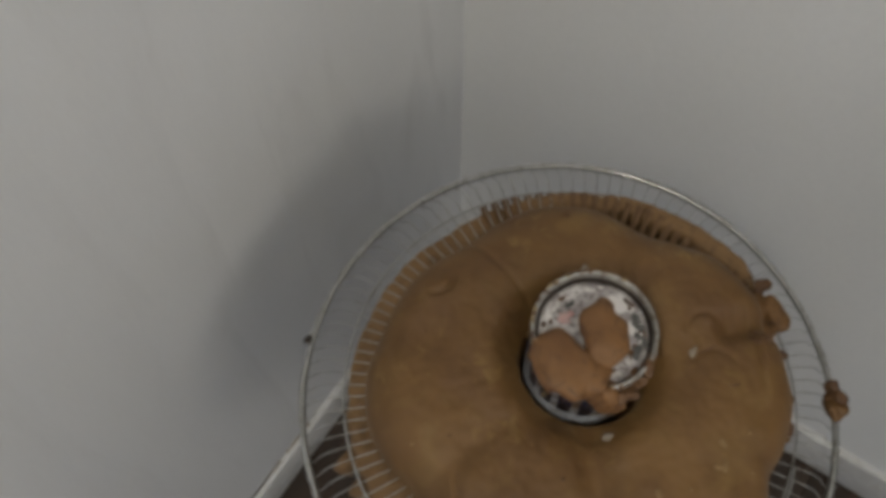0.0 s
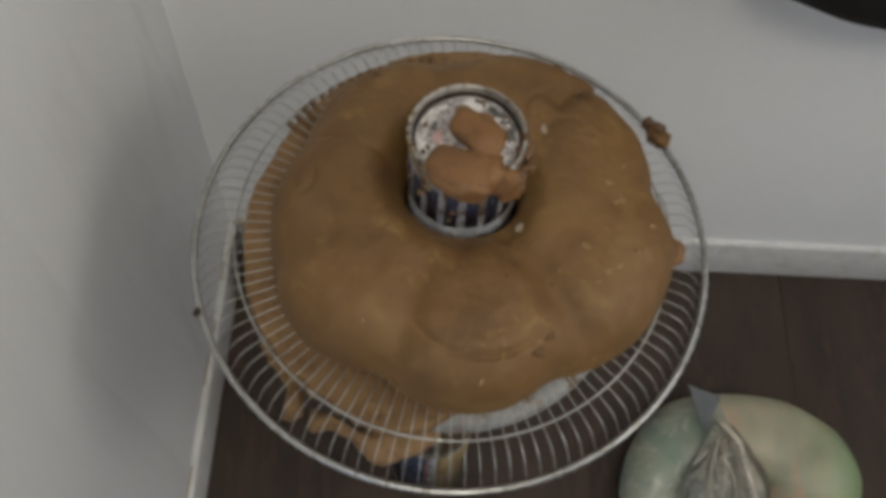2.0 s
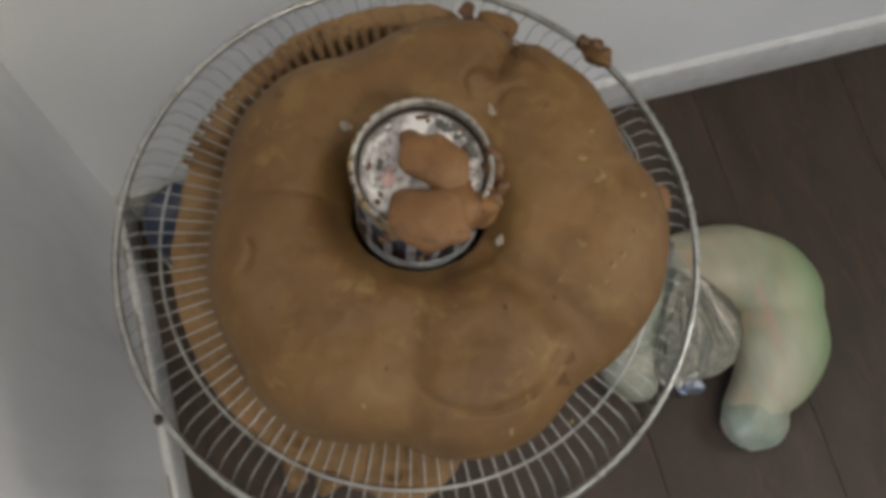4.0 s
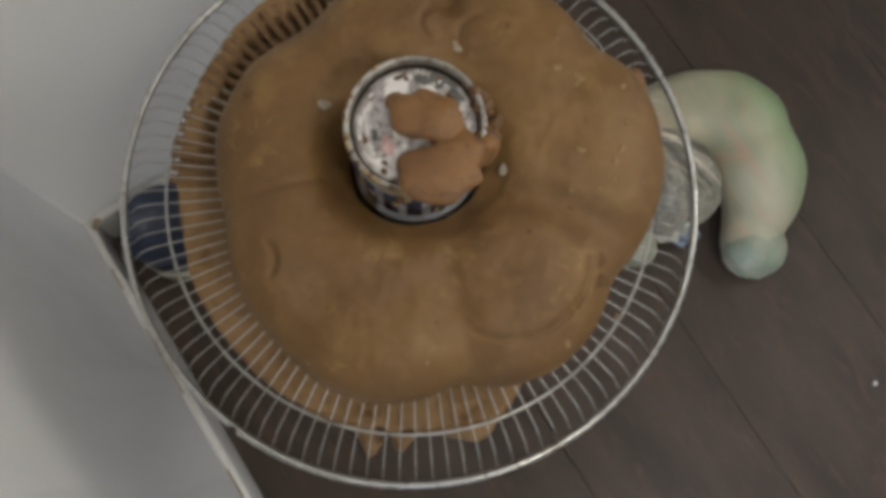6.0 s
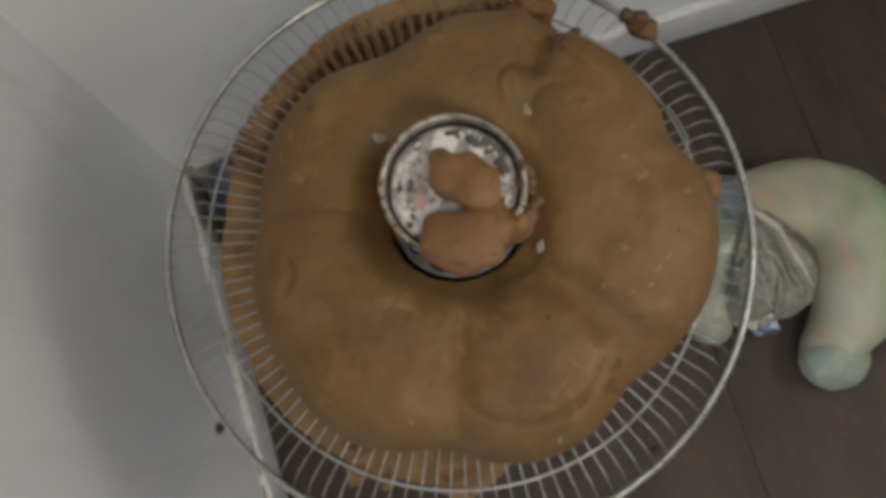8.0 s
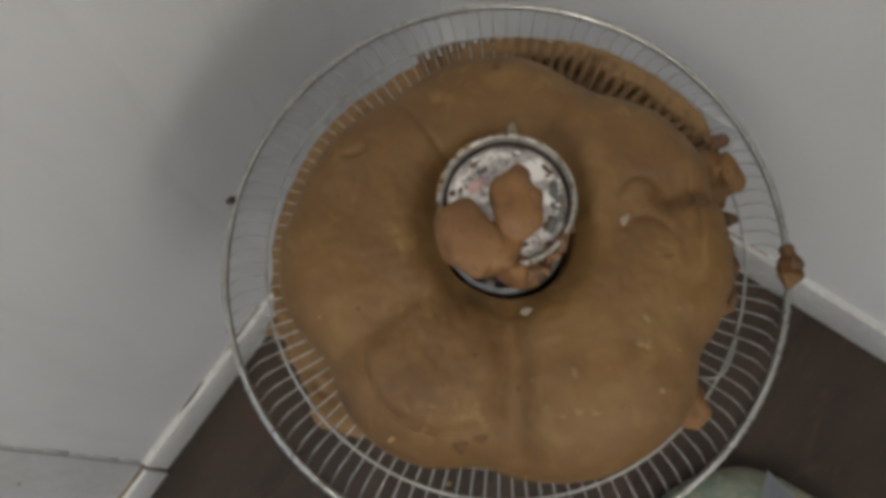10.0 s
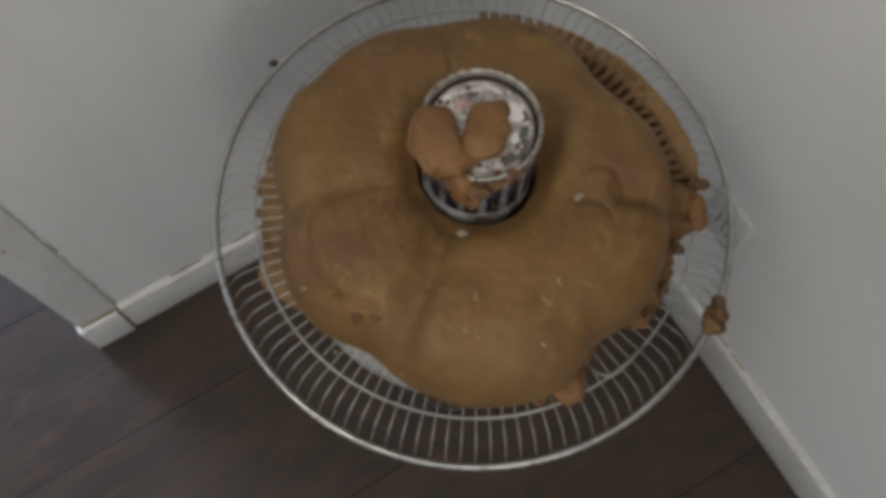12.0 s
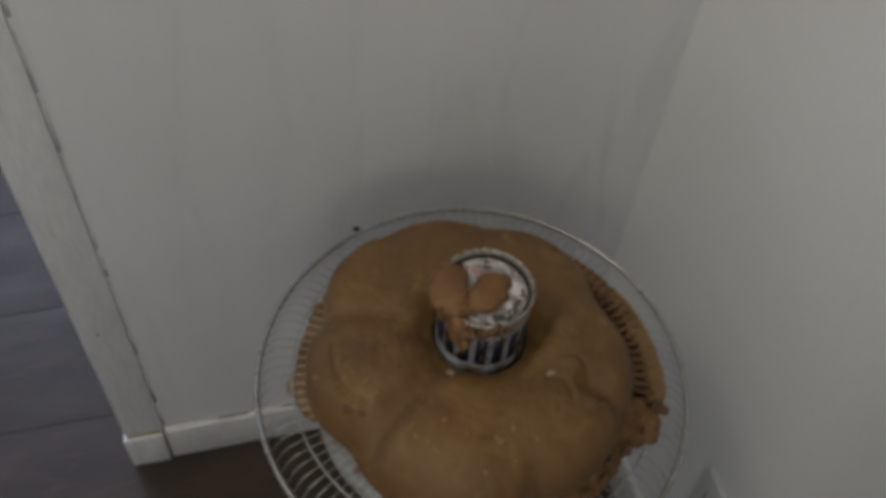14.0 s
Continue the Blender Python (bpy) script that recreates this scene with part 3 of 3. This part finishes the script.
def foam_under():
    bm = bmesh.new()
    n, k, rings = 360, 48, []
    for i in range(k + 12):
        ring = []
        for j in range(n):
            deg = 360 * j / n
            e = low_edge(deg)
            ca, sa = math.cos(radians(deg)), math.sin(radians(deg))
            if i <= k:
                r = 0.05 + (e - 0.05) * i / k
                x, y = GX + r * ca, GY + r * sa
                lip = min(1, max(0, (r - e + 0.0170 + 0.003 * noise.noise(Vector((ca * 9, sa * 9, 2)))) / 0.006))
                z = low_top(deg)
                z += max(0, 0.6124 - z) * lip * lip * (3 - 2 * lip) * slot_zone(deg)
                pit = noise.noise(Vector((x, y, 0.3)) * 60) + 0.5 * noise.noise(Vector((x, y, 0.7)) * 130)
                z -= 0.010 * max(0, pit - 0.30) * (0.25 if 165 < deg < 220 else 1) - 0.0022 * noise.noise(Vector((x, y, 0.1)) * 26)
            else:
                v = (i - k) / 11
                r = e + 0.003 * math.sin(math.pi * v) - 0.045 * v ** 3
                x, y = GX + r * ca, GY + r * sa
                z = low_top(deg) + max(0, 0.6124 - low_top(deg)) * slot_zone(deg) - 0.0015 - 0.030 * v + 0.004 * noise.noise(Vector((x, y, v)) * 50)
            ring.append(bm.verts.new((x, y, z)))
        rings.append(ring)
    for r, s in zip(rings, rings[1:]):
        for j in range(n):
            bm.faces.new((r[j], r[(j + 1) % n], s[(j + 1) % n], s[j]))
    bm.faces.new(rings[0])
    bm.faces.new(rings[-1])
    return bm


foam = thing("foam_mound", "lobed mound of tan cured foam on the fan guard", "foam", at=(GX, GY, 0.62))
part("cap", foam_cap(), FOAM, foam)
part("under_layer", foam_under(), FOAM_LOW, foam, "rough foam under the wires")

# foam ribs grown round the wires, with open slots between them
random.seed(23)
rib_meshes = []
for k in range(6):
    rib = bmesh.new()
    tube(rib, [(0.080 + 0.0024 * i, 0.0005 * noise.noise(Vector((i * 0.5, k * 7, 0))), 0.0014 * noise.noise(Vector((i * 0.4, k * 5, 3)))) for i in range(27)],
         [0.0020 + 0.0008 * noise.noise(Vector((i * 0.45, k * 3, 1))) + 0.0011 * max(0, (i - 20) / 6) for i in range(27)], 8)
    rib_meshes.append(mesh_of(rib, "rib", FOAM_RIB))
for k in range(SPOKES):
    turn = 360 * (k + 0.3) / SPOKES
    if 60 < turn < 147:
        s = new("rib", rib_meshes[k * 5 % 6])
        s.parent = foam
        s.location = (0, 0.0046, -0.0098 - 0.0034 * max(0, (turn - 112) / 35) + random.uniform(-0.0004, 0.0004))
        s.rotation_euler = (0, 0, radians(turn + random.uniform(-0.2, 0.2)))


def fringe(a0, a1, outer, inner, z, seed):
    """A ragged strip of foam that has run down below the wires, from bearing a0 to a1 between two uneven edges."""
    bm = bmesh.new()
    n, m, rows = 60, 14, []
    for j in range(n + 1):
        deg = a0 + (a1 - a0) * j / n
        side = min(1, 2.6 * math.sin(math.pi * j / n)) ** 0.5
        mid = (outer(deg) + inner(deg)) / 2
        half = (outer(deg) - inner(deg)) / 2 * (0.25 + 0.75 * side)
        half += 0.0016 * noise.noise(Vector((deg * 0.35, seed, 0))) + 0.0010 * noise.noise(Vector((deg * 0.9, seed, 3)))
        row = []
        for i in range(m):
            v = 2 * math.pi * i / m
            r = mid + half * math.cos(v)
            x, y = GX + r * math.cos(radians(deg)), GY + r * math.sin(radians(deg))
            thick = 0.0075 * side + 0.002
            h = z + thick * math.sin(v) * (1 + 0.7 * noise.noise(Vector((x, y, seed)) * 70)) + 0.005 * noise.noise(Vector((x, y, seed + 2)) * 45) - 0.20 * (r - 0.135)
            row.append(bm.verts.new((x, y, h)))
        rows.append(row)
    for p, q in zip(rows, rows[1:]):
        for i in range(m):
            k = (i + 1) % m
            bm.faces.new((p[i], q[i], q[k], p[k]))
    bm.faces.new(rows[0])
    bm.faces.new(rows[-1])
    return bm


def bump_at(deg, at, width, height):
    return height * gauss(deg - at, width)


part("drip", fringe(217.5, 230.2, lambda d: 0.140 + bump_at(d, 227.5, 3.2, 0.0145), lambda d: 0.128 + bump_at(d, 230, 4, 0.013), 0.562, 1), FOAM_LOW, foam, "foam drip hanging under the wires")
part("drip", fringe(231.2, 269, lambda d: 0.1395 + bump_at(d, 234, 2.6, 0.0115) + bump_at(d, 253, 5.5, 0.0085) - bump_at(d, 270, 7, 0.012), lambda d: 0.1335 - 0.020 / (1 + math.exp(-(d - 253) / 2)), 0.560, 5), FOAM_LOW, foam, "ragged strip of foam hanging under the wires")
part("drip", fringe(208, 222, lambda d: 0.1415, lambda d: 0.122, 0.576, 9), FOAM_LOW, foam, "foam drip hanging under the wires")


def torn_sheet(a0, a1, reach, z0, z1, jag, seed):
    """A thin rough apron of foam on the wires, from bearing a0 to a1, torn along its outer edge."""
    bm = bmesh.new()
    n, m, rows = 90, 26, []
    for j in range(n + 1):
        deg = a0 + (a1 - a0) * j / n
        side = min(1, 1.9 * math.sin(math.pi * j / n))
        e = 0.108 + (reach(deg) - 0.108) * side
        e += jag * side * (noise.noise(Vector((deg * 0.22, seed, 0))) + 0.7 * noise.noise(Vector((deg * 0.6, seed, 4))))
        ca, sa = math.cos(radians(deg)), math.sin(radians(deg))
        row = []
        for i in range(m + 1):
            u = i / m
            r = 0.095 + (e - 0.095) * u
            x, y = GX + r * ca, GY + r * sa
            p = Vector((x, y, seed))
            h = z0 + (z1 - z0) * u ** 1.5 + 0.0050 * noise.noise(p * 85) + 0.0028 * noise.noise(p * 190) - 0.004 * max(0, u - 0.85) / 0.15
            row.append(bm.verts.new((x, y, h)))
        for i in range(7):
            u = (i + 1) / 7
            r = e - 0.004 * u + 0.0015 * math.sin(math.pi * u) - (e - 0.100) * max(0, (u - 0.72) / 0.28)
            x, y = GX + r * ca, GY + r * sa
            row.append(bm.verts.new((x, y, z1 - 0.005 - 0.013 * u + 0.002 * noise.noise(Vector((x, y, u)) * 120))))
        rows.append(row)
    for a, b in zip(rows, rows[1:]):
        for i in range(len(a)):
            q = (i + 1) % len(a)
            bm.faces.new((a[i], b[i], b[q], a[q]))
    bm.faces.new(rows[0])
    bm.faces.new(rows[-1])
    return bm


part("torn_edge", torn_sheet(11, 69, lambda d: 0.1385 - 0.0035 * gauss(d - 44, 5) + 0.0085 / (1 + math.exp(-(d - 48.5) / 1.2)) + 0.010 * gauss(d - 61.5, 2.2), 0.640, 0.6205, 0.0040, 3), FOAM_TORN, foam, "torn rough apron of foam")
part("torn_lobe", lump(bmesh.new(), (0.3655, -0.1690, 0.6215), (0.0135, 0.0066, 0.0052), 0.18, 90, 61, 4, -34, 0.9), FOAM_TORN, foam, "smooth orange-brown lobe of torn foam")
part("torn_lobe", lump(bmesh.new(), (0.4172, -0.3025, 0.6280), (0.0085, 0.0105, 0.0074), 0.30, 110, 62, 4, 20), FOAM_BLOB, foam, "small orange-brown lump at the foam edge")


def on_skin(x, y, lift=0.0):
    deg = math.degrees(math.atan2(y - GY, x - GX)) % 360
    return (x, y, top_height(x, y, math.hypot(x - GX, y - GY), deg, outline(deg)) + lift)


crater = [on_skin(0.3585 + 0.0052 * math.cos(radians(a)) * (1 + 0.15 * math.sin(a * 0.05)), -0.2140 + 0.0040 * math.sin(radians(a)), 0.0002) for a in range(-150, 151, 15)]
part("crater", tube(bmesh.new(), crater, [0.0009 + 0.0006 * abs(math.sin(i * 1.3)) for i in range(len(crater))], 6), FOAM_DARK, foam, "dark broken ring in the foam skin")
part("crater", lump(bmesh.new(), on_skin(0.3590, -0.2140, -0.0006), (0.0034, 0.0024, 0.0012), 0.5, 260, 63, 3, 30), PIT_SHADE, foam, "low dark lump painted as shade inside the broken ring")
# dark tubes laid along the skin stand in for the shade in slits
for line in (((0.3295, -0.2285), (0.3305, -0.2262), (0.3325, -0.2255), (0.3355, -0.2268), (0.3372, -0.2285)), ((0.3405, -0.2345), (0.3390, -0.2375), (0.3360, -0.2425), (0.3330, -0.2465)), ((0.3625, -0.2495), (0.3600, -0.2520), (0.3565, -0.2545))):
    part("slit", tube(bmesh.new(), [on_skin(x, y, -0.0001) for x, y in line], [0.0003] + [0.0006] * (len(line) - 2) + [0.0003], 6), FOAM_DARK, foam, "thin dark tube painted in as the shade of a slit")
part("torn_edge", torn_sheet(340, 372, lambda d: 0.129 + 0.0110 * gauss(d - 346, 8), 0.646, 0.6215, 0.0040, 8), FOAM_TORN, foam, "torn rough apron of foam")
for x, y, z, a, b, h, s, turn in ((0.3450, -0.2015, 0.634, 0.0050, 0.0034, 0.0030, 12, 40), (0.3850, -0.2130, 0.6265, 0.0050, 0.0032, 0.0026, 14, -50), (0.3640, -0.1700, 0.620, 0.0060, 0.0050, 0.0032, 16, 20), (0.3480, -0.1560, 0.6185, 0.0060, 0.0046, 0.0030, 18, 60), (0.3960, -0.2180, 0.6250, 0.0052, 0.0028, 0.0026, 20, -58), (0.4045, -0.2360, 0.6250, 0.0046, 0.0024, 0.0022, 22, -66), (0.3780, -0.1960, 0.6270, 0.0050, 0.0036, 0.0028, 24, -40)):
    part("torn_bit", lump(bmesh.new(), (x, y, z), (a, b, h), 0.5, 220, s, 4, turn), FOAM_DARK, foam, "dark torn bit of foam")
for x, y, a, s in ((0.316, -0.3165, 0.0036, 1), (0.3310, -0.2475, 0.0036, 2), (0.254, -0.238, 0.0046, 3), (0.373, -0.299, 0.0032, 4), (0.366, -0.345, 0.0028, 5), (0.228, -0.380, 0.0016, 6), (0.354, -0.331, 0.0030, 7), (0.373, -0.341, 0.0030, 8), (0.295, -0.409, 0.0026, 9), (0.376, -0.296, 0.0030, 10), (0.369, -0.286, 0.0027, 11), (0.360, -0.352, 0.0020, 12), (0.338, -0.345, 0.0016, 13), (0.383, -0.330, 0.0014, 14), (0.366, -0.318, 0.0012, 15), (0.390, -0.290, 0.0014, 16), (0.379, -0.272, 0.0012, 17), (0.351, -0.352, 0.0012, 18), (0.394, -0.312, 0.0022, 19), (0.330, -0.412, 0.0016, 20), (0.362, -0.385, 0.0014, 21)):
    h = top_height(x, y, math.hypot(x - GX, y - GY), math.degrees(math.atan2(y - GY, x - GX)) % 360, outline(math.degrees(math.atan2(y - GY, x - GX)) % 360))
    part("chip", lump(bmesh.new(), (x, y, h + 0.0001), (a, a * 0.55, 0.0009), 0.5, 260, s, 3, s * 47), GLUE if s < 4 else CHIP, foam, "pale chip in the foam skin")
# pits are low lumps whose dark brown stands in for shade in a hollow
for x, y, a, b in ((0.326, -0.391, 0.0055, 0.0042), (0.3325, -0.3825, 0.0034, 0.0040), (0.225, -0.212, 0.0034, 0.0026), (0.307, -0.352, 0.0016, 0.0014), (0.243, -0.366, 0.0010, 0.0008), (0.334, -0.352, 0.0016, 0.0012), (0.196, -0.322, 0.0010, 0.0008)):
    deg = math.degrees(math.atan2(y - GY, x - GX)) % 360
    h = top_height(x, y, math.hypot(x - GX, y - GY), deg, outline(deg))
    part("pit", lump(bmesh.new(), (x, y, h - 0.0002), (a, b, 0.0009), 0.3, 200, int(a * 1e4), 3, deg), PIT_SHADE, foam, "low dark lump painted as the shade of a pit")

seat(foam)

blob = thing("foam_blob", "smooth tan foam blobs stuck on the can end", "foam", at=(0.283, -0.300, CT))
part("lobe", lump(bmesh.new(), (0.2868, -0.2850, CT - 0.0010), (0.0172, 0.0122, 0.0066), 0.34, 80, 21, 5, -50, 0.85), FOAM_BLOB, blob)
part("lobe", lump(bmesh.new(), (0.2805, -0.2735, CT - 0.0020), (0.0078, 0.0062, 0.0044), 0.25, 120, 35, 4, -60), FOAM_BLOB, blob)
part("lobe", lump(bmesh.new(), (0.2775, -0.3118, CT + 0.0003), (0.0186, 0.0158, 0.0078), 0.18, 70, 22, 5, -16, 0.85), FOAM_BLOB, blob)
part("lobe", lump(bmesh.new(), (0.2905, -0.3085, CT - 0.0018), (0.0118, 0.0125, 0.0064), 0.15, 90, 23, 5, 0, 0.85), FOAM_BLOB, blob)
part("drip", lump(bmesh.new(), (0.3030, -0.3110, CT - 0.0120), (0.0088, 0.0074, 0.0135), 0.22, 90, 24, 5), FOAM_BLOB, blob)
part("drip", lump(bmesh.new(), (0.2850, -0.3175, CT - 0.0100), (0.0120, 0.0050, 0.0110), 0.20, 90, 27, 4), FOAM_BLOB, blob)
part("drip", lump(bmesh.new(), (0.3095, -0.3080, CT - 0.0230), (0.0050, 0.0044, 0.0100), 0.3, 150, 28, 4), FOAM_BLOB, blob)
for x, y, z, a, s in ((0.3130, -0.2960, CT - 0.0060, 0.0052, 25), (0.3150, -0.2880, CT - 0.0050, 0.0040, 26), (0.3120, -0.3040, CT - 0.0075, 0.0052, 29), (0.3148, -0.2800, CT - 0.0060, 0.0030, 30)):
    part("crumb", lump(bmesh.new(), (x, y, z), (a * 0.8, a, a * 0.9), 0.6, 240, s, 4), FOAM_DARK, blob, "crumbled brown edge")

seat(blob)

clump = thing("foam_clump", "torn brown foam clump stuck on the guard rim", "foam", at=(0.425, -0.198, RIM))
for x, y, z, a, s in ((0.4225, -0.1935, 0.607, 0.0066, 31), (0.4265, -0.2005, 0.605, 0.0074, 32), (0.4185, -0.1900, 0.609, 0.0050, 33), (0.4285, -0.1955, 0.601, 0.0058, 34)):
    part("lump", lump(bmesh.new(), (x, y, z), (a, a, a * 0.95), 0.4, 150, s, 4), FOAM_DARK if s != 32 else FOAM, clump)
seat(clump, -0.006, 0.005)

# ---- pale green foam-filled bag on the floor ----
def foam_bag():
    t = thing("foam_bag", "pale green foam-filled plastic bag with a crumpled gathered neck", "bag", at=(0.66, -0.33, 0))
    line = [((0.549, -0.361), 0.027), ((0.545, -0.338), 0.038), ((0.558, -0.305), 0.046), ((0.592, -0.268), 0.052), ((0.645, -0.258), 0.055), ((0.697, -0.268), 0.058), ((0.727, -0.296), 0.061), ((0.728, -0.330), 0.057), ((0.722, -0.366), 0.056), ((0.705, -0.395), 0.047), ((0.686, -0.415), 0.039), ((0.670, -0.432), 0.038), ((0.664, -0.440), 0.035)]

    def sausage(line, grow):
        bm = bmesh.new()
        pts, rads = [], []
        m = 8
        for i in range(len(line) - 1):
            p0, p1, p2, p3 = (line[max(0, min(len(line) - 1, i + d))] for d in (-1, 0, 1, 2))
            for s in range(m):
                u = s / m
                f = lambda a, b, c, d: 0.5 * (2 * b + (c - a) * u + (2 * a - 5 * b + 4 * c - d) * u * u + (3 * b - a - 3 * c + d) * u ** 3)
                r = f(p0[1], p1[1], p2[1], p3[1])
                rads.append(r + grow)
                pts.append((f(p0[0][0], p1[0][0], p2[0][0], p3[0][0]), f(p0[0][1], p1[0][1], p2[0][1], p3[0][1]), r * 0.80))
        for end, d in ((0, 1), (-1, -1)):
            e, r = Vector(pts[end]), rads[end]
            dirn = (e - Vector(pts[end + d * 2])).normalized()
            for q in (0.45, 0.75, 0.93):
                p = e + dirn * r * q
                (pts.insert(0, tuple(p)), rads.insert(0, r * math.sqrt(1 - q * q))) if end == 0 else (pts.append(tuple(p)), rads.append(r * math.sqrt(1 - q * q)))
        tube(bm, pts, rads, 36)
        for v in bm.verts:
            p = v.co
            k = 1 + 0.05 * noise.noise(p * 24)
            v.co.z = max(0.0008, (p.z * k) * 0.92) if p.z > 0.01 else max(0.0008, p.z)
            v.co.x += 0.004 * noise.noise(p * 16 + Vector((3, 0, 0)))
            v.co.y += 0.004 * noise.noise(p * 16 + Vector((0, 5, 0)))
        return bm

    part("body", sausage(line, 0), BAG, t)
    part("sleeve", sausage(line[:4] + [((0.622, -0.260), 0.0535)], 0.0018), WRAP, t, "grey green film round the short end")
    # gathered neck: a pleated fan that spreads from the twist and hangs over the end

    def fan(a0, a1, cols, pleat, seed):
        bm = bmesh.new()
        rows, grid = 34, []
        for i in range(rows + 1):
            u = i / rows
            row = []
            for j in range(cols + 1):
                deg = a0 + (a1 - a0) * j / cols
                w = (deg - 278) / 40
                reach = 0.117 - 0.010 * abs(w) ** 2.2 + 0.004 * noise.noise(Vector((deg * 0.09, seed, 0)))
                deg2 = deg + 3.0 * noise.noise(Vector((deg * 0.05, u * 3, seed)))
                x = 0.611 + reach * u * math.cos(radians(deg2)) + 0.010 * (1 - u) * w
                y = -0.266 + reach * u * math.sin(radians(deg2))
                q = deg * 0.30 + 4.5 * noise.noise(Vector((deg * 0.07, u * 2.2, seed)))
                fold = (abs(math.sin(q)) ** 0.6 - 0.6) * pleat * min(1, 2.5 * u) * (1 + 0.6 * noise.noise(Vector((deg * 0.2, u * 5, 2))))
                z = 0.114 - 0.018 * u - 0.048 * u ** 6 - 0.026 * w * w * u + fold + 0.004 * noise.noise(Vector((x, y, seed)) * 55) + 0.0016 * noise.noise(Vector((x, y, seed)) * 150)
                row.append(bm.verts.new((x, y, z)))
            grid.append(row)
        top = [bm.faces.new((grid[i][j], grid[i][j + 1], grid[i + 1][j + 1], grid[i + 1][j])) for i in range(rows) for j in range(cols)]
        bmesh.ops.solidify(bm, geom=top, thickness=0.0012)
        return bm

    part("neck", fan(238, 306, 110, 0.0085, 1), NECK, t, "crumpled translucent gathered neck")
    part("flap", fan(302, 322, 24, 0.0015, 4), FLAP, t, "smooth translucent flap beside the pleats")
    part("pad", lump(bmesh.new(), (0.614, -0.320, 0.042), (0.048, 0.050, 0.040), 0.15, 40, 41, 5), NECK, t, "wrinkled film under the neck")
    part("fold", lump(bmesh.new(), (0.592, -0.352, 0.034), (0.026, 0.030, 0.032), 0.35, 70, 46, 5, 30), NECK, t, "crumpled film beside the short end")
    part("toe", lump(bmesh.new(), (0.6690, -0.4370, 0.0318), (0.0378, 0.0378, 0.0312), 0.06, 50, 45, 5, 40), TOE, t, "blue green closed end")
    bm = bmesh.new()
    tip = []
    for i in range(9):
        u = i / 8
        tip.append([bm.verts.new((0.570 + 0.046 * u * v + 0.024 * (1 - v) * u, -0.223 - 0.004 * u * v - 0.050 * (1 - v) * u, 0.121 - 0.022 * u + 0.004 * noise.noise(Vector((u * 4, v * 4, 0))))) for v in (0, 0.25, 0.5, 0.75, 1)])
    faces = [bm.faces.new((tip[i][j], tip[i][j + 1], tip[i + 1][j + 1], tip[i + 1][j])) for i in range(1, 8) for j in range(4)]
    faces += [bm.faces.new((tip[0][0], tip[1][j], tip[1][j + 1])) for j in range(4)]
    for v in tip[0][1:]:
        bm.verts.remove(v)
    bmesh.ops.solidify(bm, geom=faces, thickness=0.001)
    part("tip", bm, TIP, t, "pointed corner of film standing up")
    part("twist", tube(bmesh.new(), [(0.602, -0.260, 0.110), (0.610, -0.268, 0.119), (0.626, -0.288, 0.120), (0.631, -0.312, 0.118), (0.640, -0.338, 0.112), (0.648, -0.359, 0.102)], [0.0015, 0.0042, 0.0044, 0.0036, 0.003, 0.0012], 8), RIDGE, t, "twisted rolled edge of film")
    for k, (deg, ln) in enumerate(((268, 0.95), (252, 0.8), (292, 0.85))):
        pts = [(0.611 + 0.118 * ln * (0.15 + 0.85 * v / 6) * math.cos(radians(deg + 9 * noise.noise(Vector((k * 3.3, v * 0.9, 0))))), -0.266 + 0.118 * ln * (0.15 + 0.85 * v / 6) * math.sin(radians(deg)), 0.1165 - 0.018 * (v / 6) - 0.034 * (v / 6) ** 4) for v in range(7)]
        part("pleat", tube(bmesh.new(), pts, [0.0006, 0.0015, 0.0010, 0.0016, 0.0012, 0.0017, 0.0005], 6), RIDGE, t, "pale fold of the film")
    part("foil_end", lump(bmesh.new(), (0.6085, -0.3850, 0.026), (0.016, 0.011, 0.018), 0.25, 90, 43, 4), SHINE, t, "shiny bluish tied end")
    t.location, t.rotation_euler, t.scale = (0.679, -0.344, 0), (0, 0, radians(-2)), (1.03, 1.03, 1.03)


foam_bag()

# ---- crumbs lying on the floor ----
tagged(new("floor_crumb", mesh_of(lump(bmesh.new(), (0.452, -0.4968, 0.0020), (0.0045, 0.0036, 0.0022), 0.35, 200, 51, 3), "floor_crumb", DIRT)), "small black crumb lying on the plank floor", "crumb", "crumbs on the floor")
tagged(new("floor_crumb", mesh_of(lump(bmesh.new(), (0.7246, -0.6778, 0.0012), (0.0030, 0.0024, 0.0014), 0.35, 200, 52, 3), "floor_crumb", FLAKE)), "tiny white flake lying on the plank floor", "crumb", "crumbs on the floor")

# ---- floor: dark laminate planks ----
floor = tagged(new("floor", mesh_of(box(bmesh.new(), (NEXT - T, SOUTH - T, -0.03), (EAST + T, 0.6 + T, -0.0035)), "floor", SUB, False)), "dark brown laminate plank floor", "floor", kind="structure")
PW, PL, GAP = 0.2115, 1.80, 0.0008
plank_mesh = mesh_of(box(bmesh.new(), (0, 0, -0.0035), (PW - GAP, PL - GAP, 0.0), 0.0007), "plank", PLANK, False)
short_mesh = mesh_of(box(bmesh.new(), (0, 0, -0.0035), (PW - GAP, 0.62 - GAP, 0.0), 0.0007), "plank", PLANK, False)
random.seed(5)
x = 0.5625 - 11 * PW
row = 0
while x < EAST:
    y = SOUTH - T + 0.001
    for me, length in ((short_mesh, 0.62), (plank_mesh, PL)) if row % 2 == 0 else ((plank_mesh, PL), (short_mesh, 0.62)):
        p = new("plank", me)
        p.parent = floor
        p.location = (x, y, 0)
        y += length
    x += PW
    row += 1
